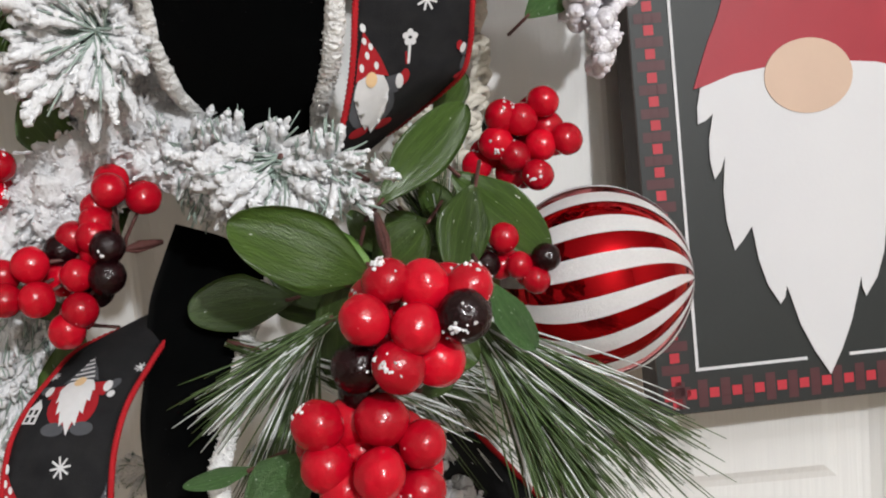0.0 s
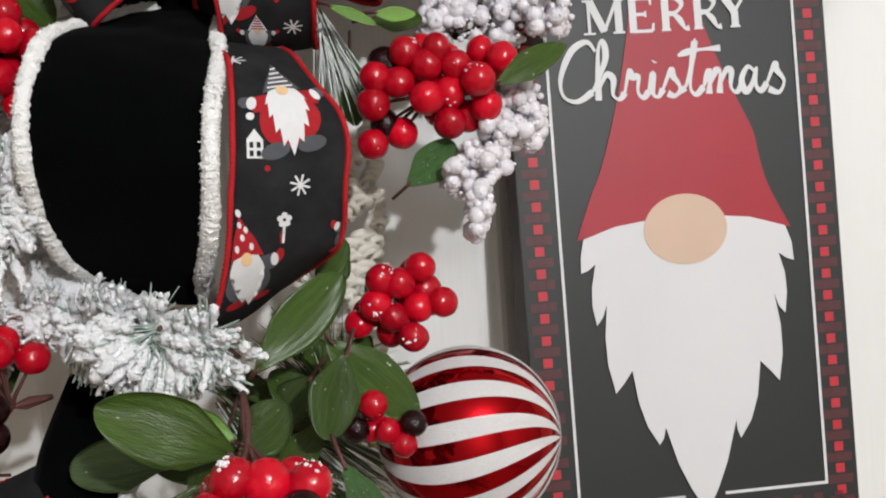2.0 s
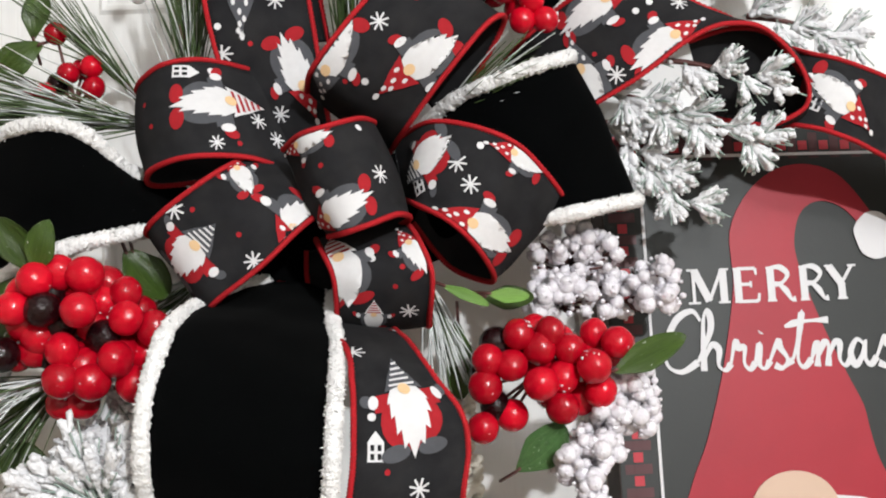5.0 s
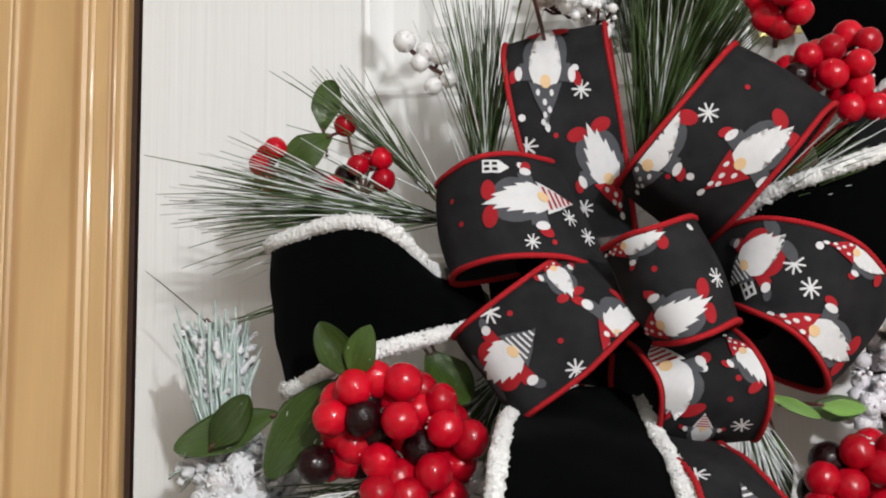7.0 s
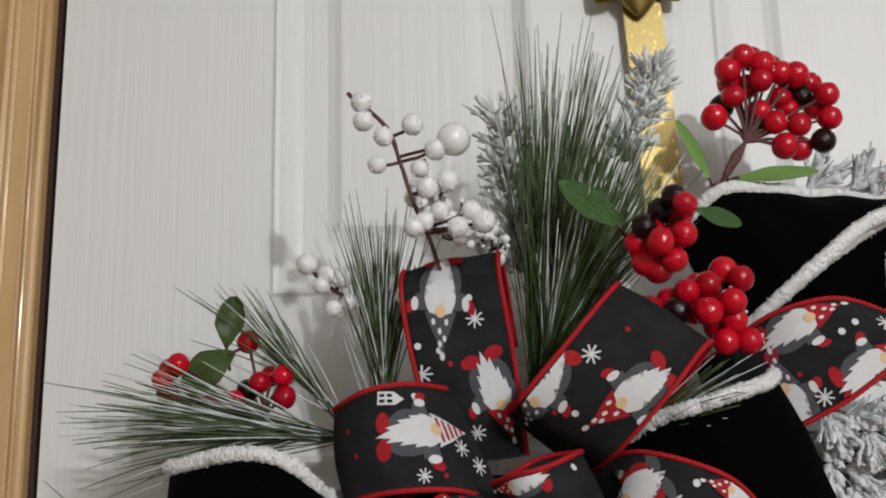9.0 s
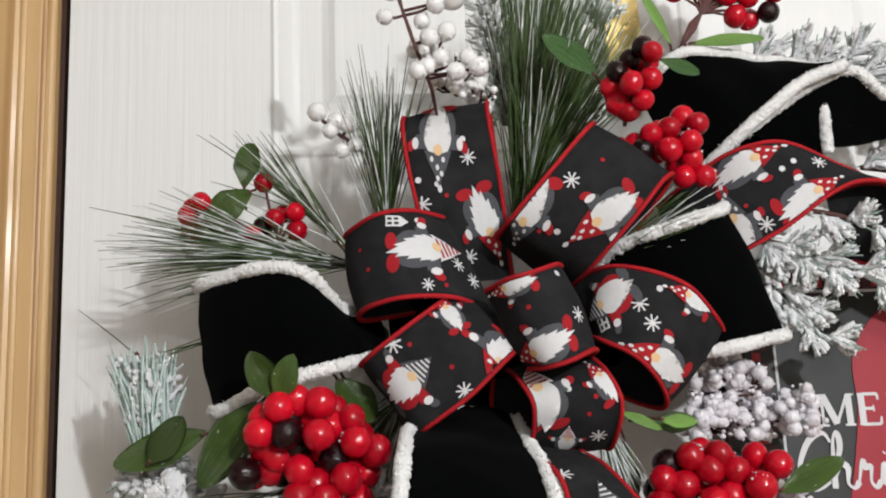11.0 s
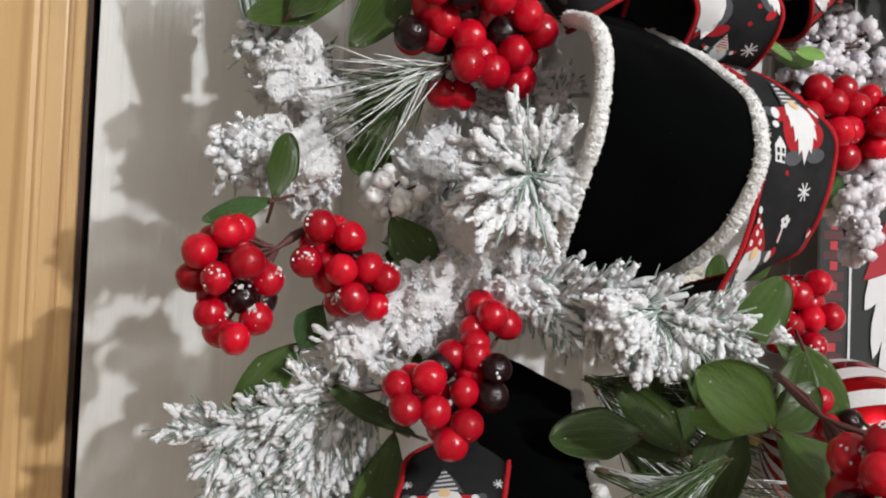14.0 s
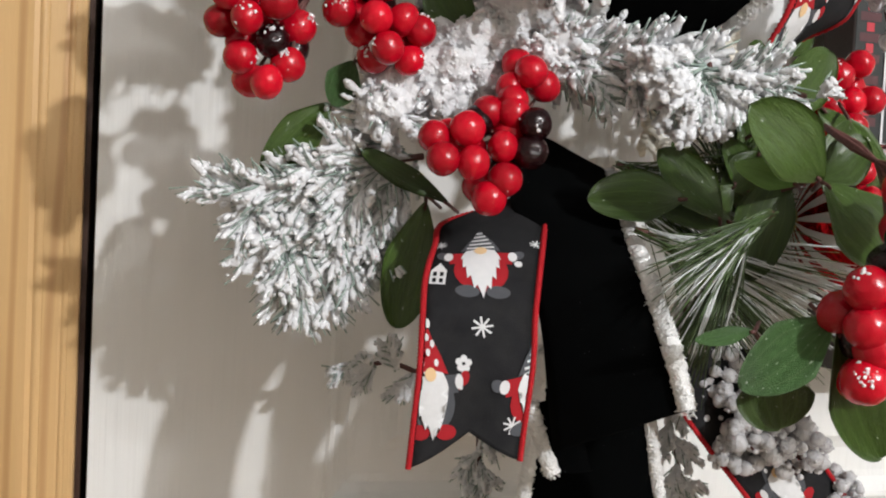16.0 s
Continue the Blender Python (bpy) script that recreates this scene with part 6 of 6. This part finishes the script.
flat("border_line", rect(LX1 - LW, LX1, 0.192, LZ1), SIGN_WHITE, 0.0014, sign)
flat("border_line", rect(LX0 + LW, -0.0128, LZ0, LZ0 + LW), SIGN_WHITE, 0.0014, sign)
flat("border_line", rect(0.0172, LX1 - LW, LZ0, LZ0 + LW), SIGN_WHITE, 0.0014, sign)
flat("border_line", rect(LX0 + LW, LX1 - LW, LZ1 - LW, LZ1), SIGN_WHITE, 0.0014, sign)
left_side = curve([(x, 0, z) for x, z in ((-0.078, -0.026), (-0.066, 0.004), (-0.0568, 0.0236), (-0.0456, 0.0572), (-0.0386, 0.0830), (-0.0287, 0.1309), (-0.028, 0.17), (-0.012, 0.198),
                  (0.01, 0.214), (0.035, 0.217), (0.058, 0.207), (0.078, 0.18))], 44)
right_side = curve([(x, 0, z) for x, z in ((0.068, 0.172), (0.056, 0.185), (0.04, 0.19), (0.026, 0.183), (0.019, 0.165), (0.02, 0.145), (0.032, 0.105), (0.048, 0.066), (0.0575, 0.044),
                   (0.0605, 0.026), (0.066, 0.004), (0.0805, -0.027))], 40)
hat = [(p.x, p.z) for p in left_side + right_side] + [(0.05, -0.02), (0.0, -0.014), (-0.05, -0.02)]
flat("gnome_hat", hat, SIGN_RED, 0.0014, sign, "painted tall red hat")
flat("hat_pompom", [(0.0785 + 0.0155 * math.cos(a) * (1 + 0.06 * math.sin(5 * a)), 0.164 + 0.0175 * math.sin(a)) for a in (2 * math.pi * k / 22 for k in range(22))], SIGN_WHITE, 0.0022, sign, "painted white pompom")
beard = [(0.0027, -0.2272), (0.0120, -0.2105), (0.0200, -0.1920), (0.0289, -0.1625), (0.0292, -0.1700), (0.0314, -0.1762), (0.0400, -0.1640), (0.0462, -0.1470), (0.0500, -0.1220), (0.0580, -0.1310),
         (0.0635, -0.1375), (0.0672, -0.1180), (0.0673, -0.0980), (0.0643, -0.0749), (0.0670, -0.0840), (0.0714, -0.0891), (0.0738, -0.0740), (0.0733, -0.0600), (0.0696, -0.0454), (0.0750, -0.0495),
         (0.0807, -0.0516), (0.0800, -0.0380), (0.0760, -0.0260), (0.05, -0.018), (0.0, -0.012), (-0.05, -0.018), (-0.0735, -0.0255), (-0.0765, -0.0380), (-0.0769, -0.0494), (-0.0715, -0.0475),
         (-0.0661, -0.0434), (-0.0700, -0.0600), (-0.0705, -0.0740), (-0.0682, -0.0871), (-0.0635, -0.0815), (-0.0601, -0.0729), (-0.0628, -0.0960), (-0.0622, -0.1160), (-0.0580, -0.1362), (-0.0520, -0.1300),
         (-0.0450, -0.1210), (-0.0420, -0.1440), (-0.0368, -0.1620), (-0.0290, -0.1757), (-0.0255, -0.1710), (-0.0237, -0.1633), (-0.0160, -0.1910), (-0.0075, -0.2100)]
flat("gnome_beard", beard, SIGN_WHITE, 0.0022, sign, "painted white pointed beard")
flat("gnome_nose", [(0.0015 + 0.0308 * math.cos(a), -0.0232 + 0.0252 * math.sin(a)) for a in (2 * math.pi * k / 36 for k in range(36))], SIGN_SKIN, 0.003, sign, "painted round peach nose")


def stroke_letter(name, strokes, x, z, sx, sz, lift, label=""):
    """A painted letter of flattened round strokes: each a line of (x, z) and a thickness at its start and end."""
    V, Fc = [], []
    for line, r0, r1 in strokes:
        pts = curve([(x + a * sx, 0, z + b * sz) for a, b in line], max(6, 9 * (len(line) - 1)) if len(line) > 2 else 4)
        n = len(pts) - 1
        tube_into(V, Fc, pts, [(r0 + (r1 - r0) * (0.5 - 0.5 * math.cos(3 * math.pi * k / n if len(line) > 2 else math.pi * k / n))) for k in range(n + 1)], 10)
    V = [Vector((v.x, v.y * 0.012 - lift, v.z)) for v in V]
    ob = link(name, mesh(name, V, Fc), SIGN_WHITE, None, label, smooth=False)
    ob.parent, ob.matrix_parent_inverse, ob.matrix_basis = sign, sign.matrix_basis.inverted(), SIGN_AT


THICK, THIN, SERIF = 0.0028, 0.0012, 0.0008
foot = lambda x, z, w=0.2: ([(x - w, z), (x + w, z)], SERIF, SERIF)
LETTER_M = [([(0, 0), (0, 1)], THIN, THIN), ([(0.04, 1), (0.5, 0.05)], THICK, THICK), ([(0.5, 0.05), (0.96, 1)], THIN, THIN), ([(1, 0), (1, 1)], THICK, THICK), foot(0, 0), foot(1, 0), foot(-0.06, 1, 0.14), foot(1.06, 1, 0.14)]
LETTER_E = [([(0, 0), (0, 1)], THICK, THICK), ([(0, 1), (0.7, 1)], THIN, THIN), ([(0, 0.52), (0.5, 0.52)], THIN, THIN), ([(0, 0), (0.75, 0)], THIN, THIN), ([(0.7, 1), (0.72, 0.8)], THIN, SERIF),
            ([(0.75, 0), (0.8, 0.24)], THIN, SERIF), ([(0.5, 0.62), (0.5, 0.42)], SERIF, SERIF), ([(-0.16, 0), (0, 0)], SERIF, SERIF), ([(-0.16, 1), (0, 1)], SERIF, SERIF)]
LETTER_R = [([(0, 0), (0, 1)], THICK, THICK), ([(0, 1), (0.4, 1), (0.66, 0.78), (0.4, 0.52), (0, 0.5)], THIN, THICK * 0.8), ([(0.3, 0.5), (0.55, 0.3), (0.75, 0.03), (0.92, 0.03)], THIN, THICK * 0.8), foot(0, 0, 0.18), ([(-0.16, 1), (0, 1)], SERIF, SERIF)]
LETTER_Y = [([(0, 1), (0.45, 0.45)], THICK, THICK), ([(0.9, 1), (0.45, 0.45)], THIN, THIN), ([(0.45, 0.48), (0.45, 0)], THICK, THICK), foot(0.45, 0), foot(0.0, 1, 0.17), foot(0.9, 1, 0.17)]
for k, (shape, at_x) in enumerate(((LETTER_M, -0.0575), (LETTER_E, -0.0255), (LETTER_R, -0.0015), (LETTER_R, 0.0225), (LETTER_Y, 0.0415))):
    stroke_letter("letter", shape, at_x, 0.1195, 0.0215 if k == 0 else 0.0188, 0.0232, 0.0025, "white serif capital letter")
SCRIPT = [
    [[(1.5, 1.95), (1.2, 2.35), (0.6, 2.0), (0.15, 1.0), (0.2, 0.25), (0.7, 0.0), (1.3, 0.35)]],
    [[(1.3, 0.35), (1.85, 1.6), (1.8, 2.35), (1.6, 1.9), (1.5, 0.0)], [(1.52, 0.4), (1.85, 1.0), (2.1, 0.8), (2.05, 0.2), (2.3, 0.0), (2.5, 0.25)]],
    [[(2.5, 0.25), (2.72, 1.1), (2.82, 0.85), (3.05, 0.85), (3.0, 0.25), (3.2, 0.0), (3.4, 0.25)]],
    [[(3.4, 0.25), (3.6, 0.95), (3.55, 0.2), (3.75, 0.0), (3.95, 0.3)], [(3.66, 1.38), (3.7, 1.44)]],
    [[(3.95, 0.3), (4.3, 1.05), (4.36, 0.8), (4.6, 0.35), (4.4, 0.0), (4.12, 0.12)], [(4.45, 0.02), (4.8, 0.3)]],
    [[(4.8, 0.3), (5.1, 1.2), (5.28, 2.15), (5.1, 1.2), (5.0, 0.3), (5.2, 0.0), (5.5, 0.3)], [(4.6, 1.6), (5.2, 1.78), (6.25, 1.82)]],
    [[(5.5, 0.3), (5.78, 0.95), (5.7, 0.0)], [(5.72, 0.3), (6.0, 0.9), (6.17, 0.85), (6.1, 0.0)], [(6.12, 0.3), (6.4, 0.9), (6.6, 0.85), (6.55, 0.25), (6.75, 0.0), (6.98, 0.3)]],
    [[(7.5, 0.8), (7.25, 1.0), (6.98, 0.5), (7.12, 0.0), (7.4, 0.35), (7.58, 0.95), (7.52, 0.25), (7.7, 0.0), (7.95, 0.3)]],
    [[(7.95, 0.3), (8.3, 1.05), (8.36, 0.8), (8.62, 0.35), (8.4, -0.1), (8.0, 0.05)]]]
for letter in SCRIPT:
    stroke_letter("letter", [(line, 0.0011, 0.0025) for line in letter], -0.0838, 0.0722, 0.0194, 0.0178, 0.0025, "white brush-script letter")


# ---- wreath hanger ----
hanger = empty("wreath_hanger", "gold metal over-door wreath hanger with scrolled emblem", "wreath hanger", (0.083, -0.015, 1.9))
bm = bmesh.new()
lo, hi = Vector((0.0890, -0.012, 1.7)), Vector((0.074, -0.012, 2.034))
d = (hi - lo).normalized()
sx = Vector((1, 0, 0)) - d * d.x
quad = []
for p in (lo, hi):
    for dx, dy in ((-0.0155, -0.0012), (0.0155, -0.0012), (0.0155, 0.0012), (-0.0155, 0.0012)):
        quad.append(bm.verts.new(p + sx.normalized() * dx + Vector((0, dy, 0))))
for k in range(4):
    bm.faces.new((quad[k], quad[(k + 1) % 4], quad[4 + (k + 1) % 4], quad[4 + k]))
bm.faces.new(quad[:4][::-1])
bm.faces.new(quad[4:])
bmesh.ops.recalc_face_normals(bm, faces=bm.faces)
bmesh.ops.bevel(bm, geom=bm.edges[:], offset=0.0006, segments=2, affect="EDGES")
part("strap", bm, BRASS, hanger, "flat gold glitter strap", smooth=False)


def lobe(name, centre, size, turn):
    bm = bmesh.new()
    bmesh.ops.create_uvsphere(bm, u_segments=24, v_segments=16, radius=1.0)
    for v in bm.verts:
        t = (v.co.z + 1) / 2
        w = 0.35 + 0.75 * math.sin(math.pi * min(1, t * 0.85 + 0.08))
        v.co.x *= w
        v.co.y *= w * (1 + 0.12 * abs(v.co.x))
    m = Matrix.Translation(centre) @ Matrix.Rotation(radians(turn), 4, "Y") @ Matrix.Diagonal((*size, 1))
    bmesh.ops.transform(bm, matrix=m, verts=bm.verts)
    return part(name, bm, BRASS_DARK, hanger, "aged brass emblem lobe")


lobe("emblem_bud", (0.0765, -0.02, 1.912), (0.017, 0.009, 0.028), 0)
lobe("emblem_lobe", (0.0545, -0.019, 1.913), (0.012, 0.008, 0.019), 38)
lobe("emblem_lobe", (0.0985, -0.019, 1.913), (0.012, 0.008, 0.019), -38)
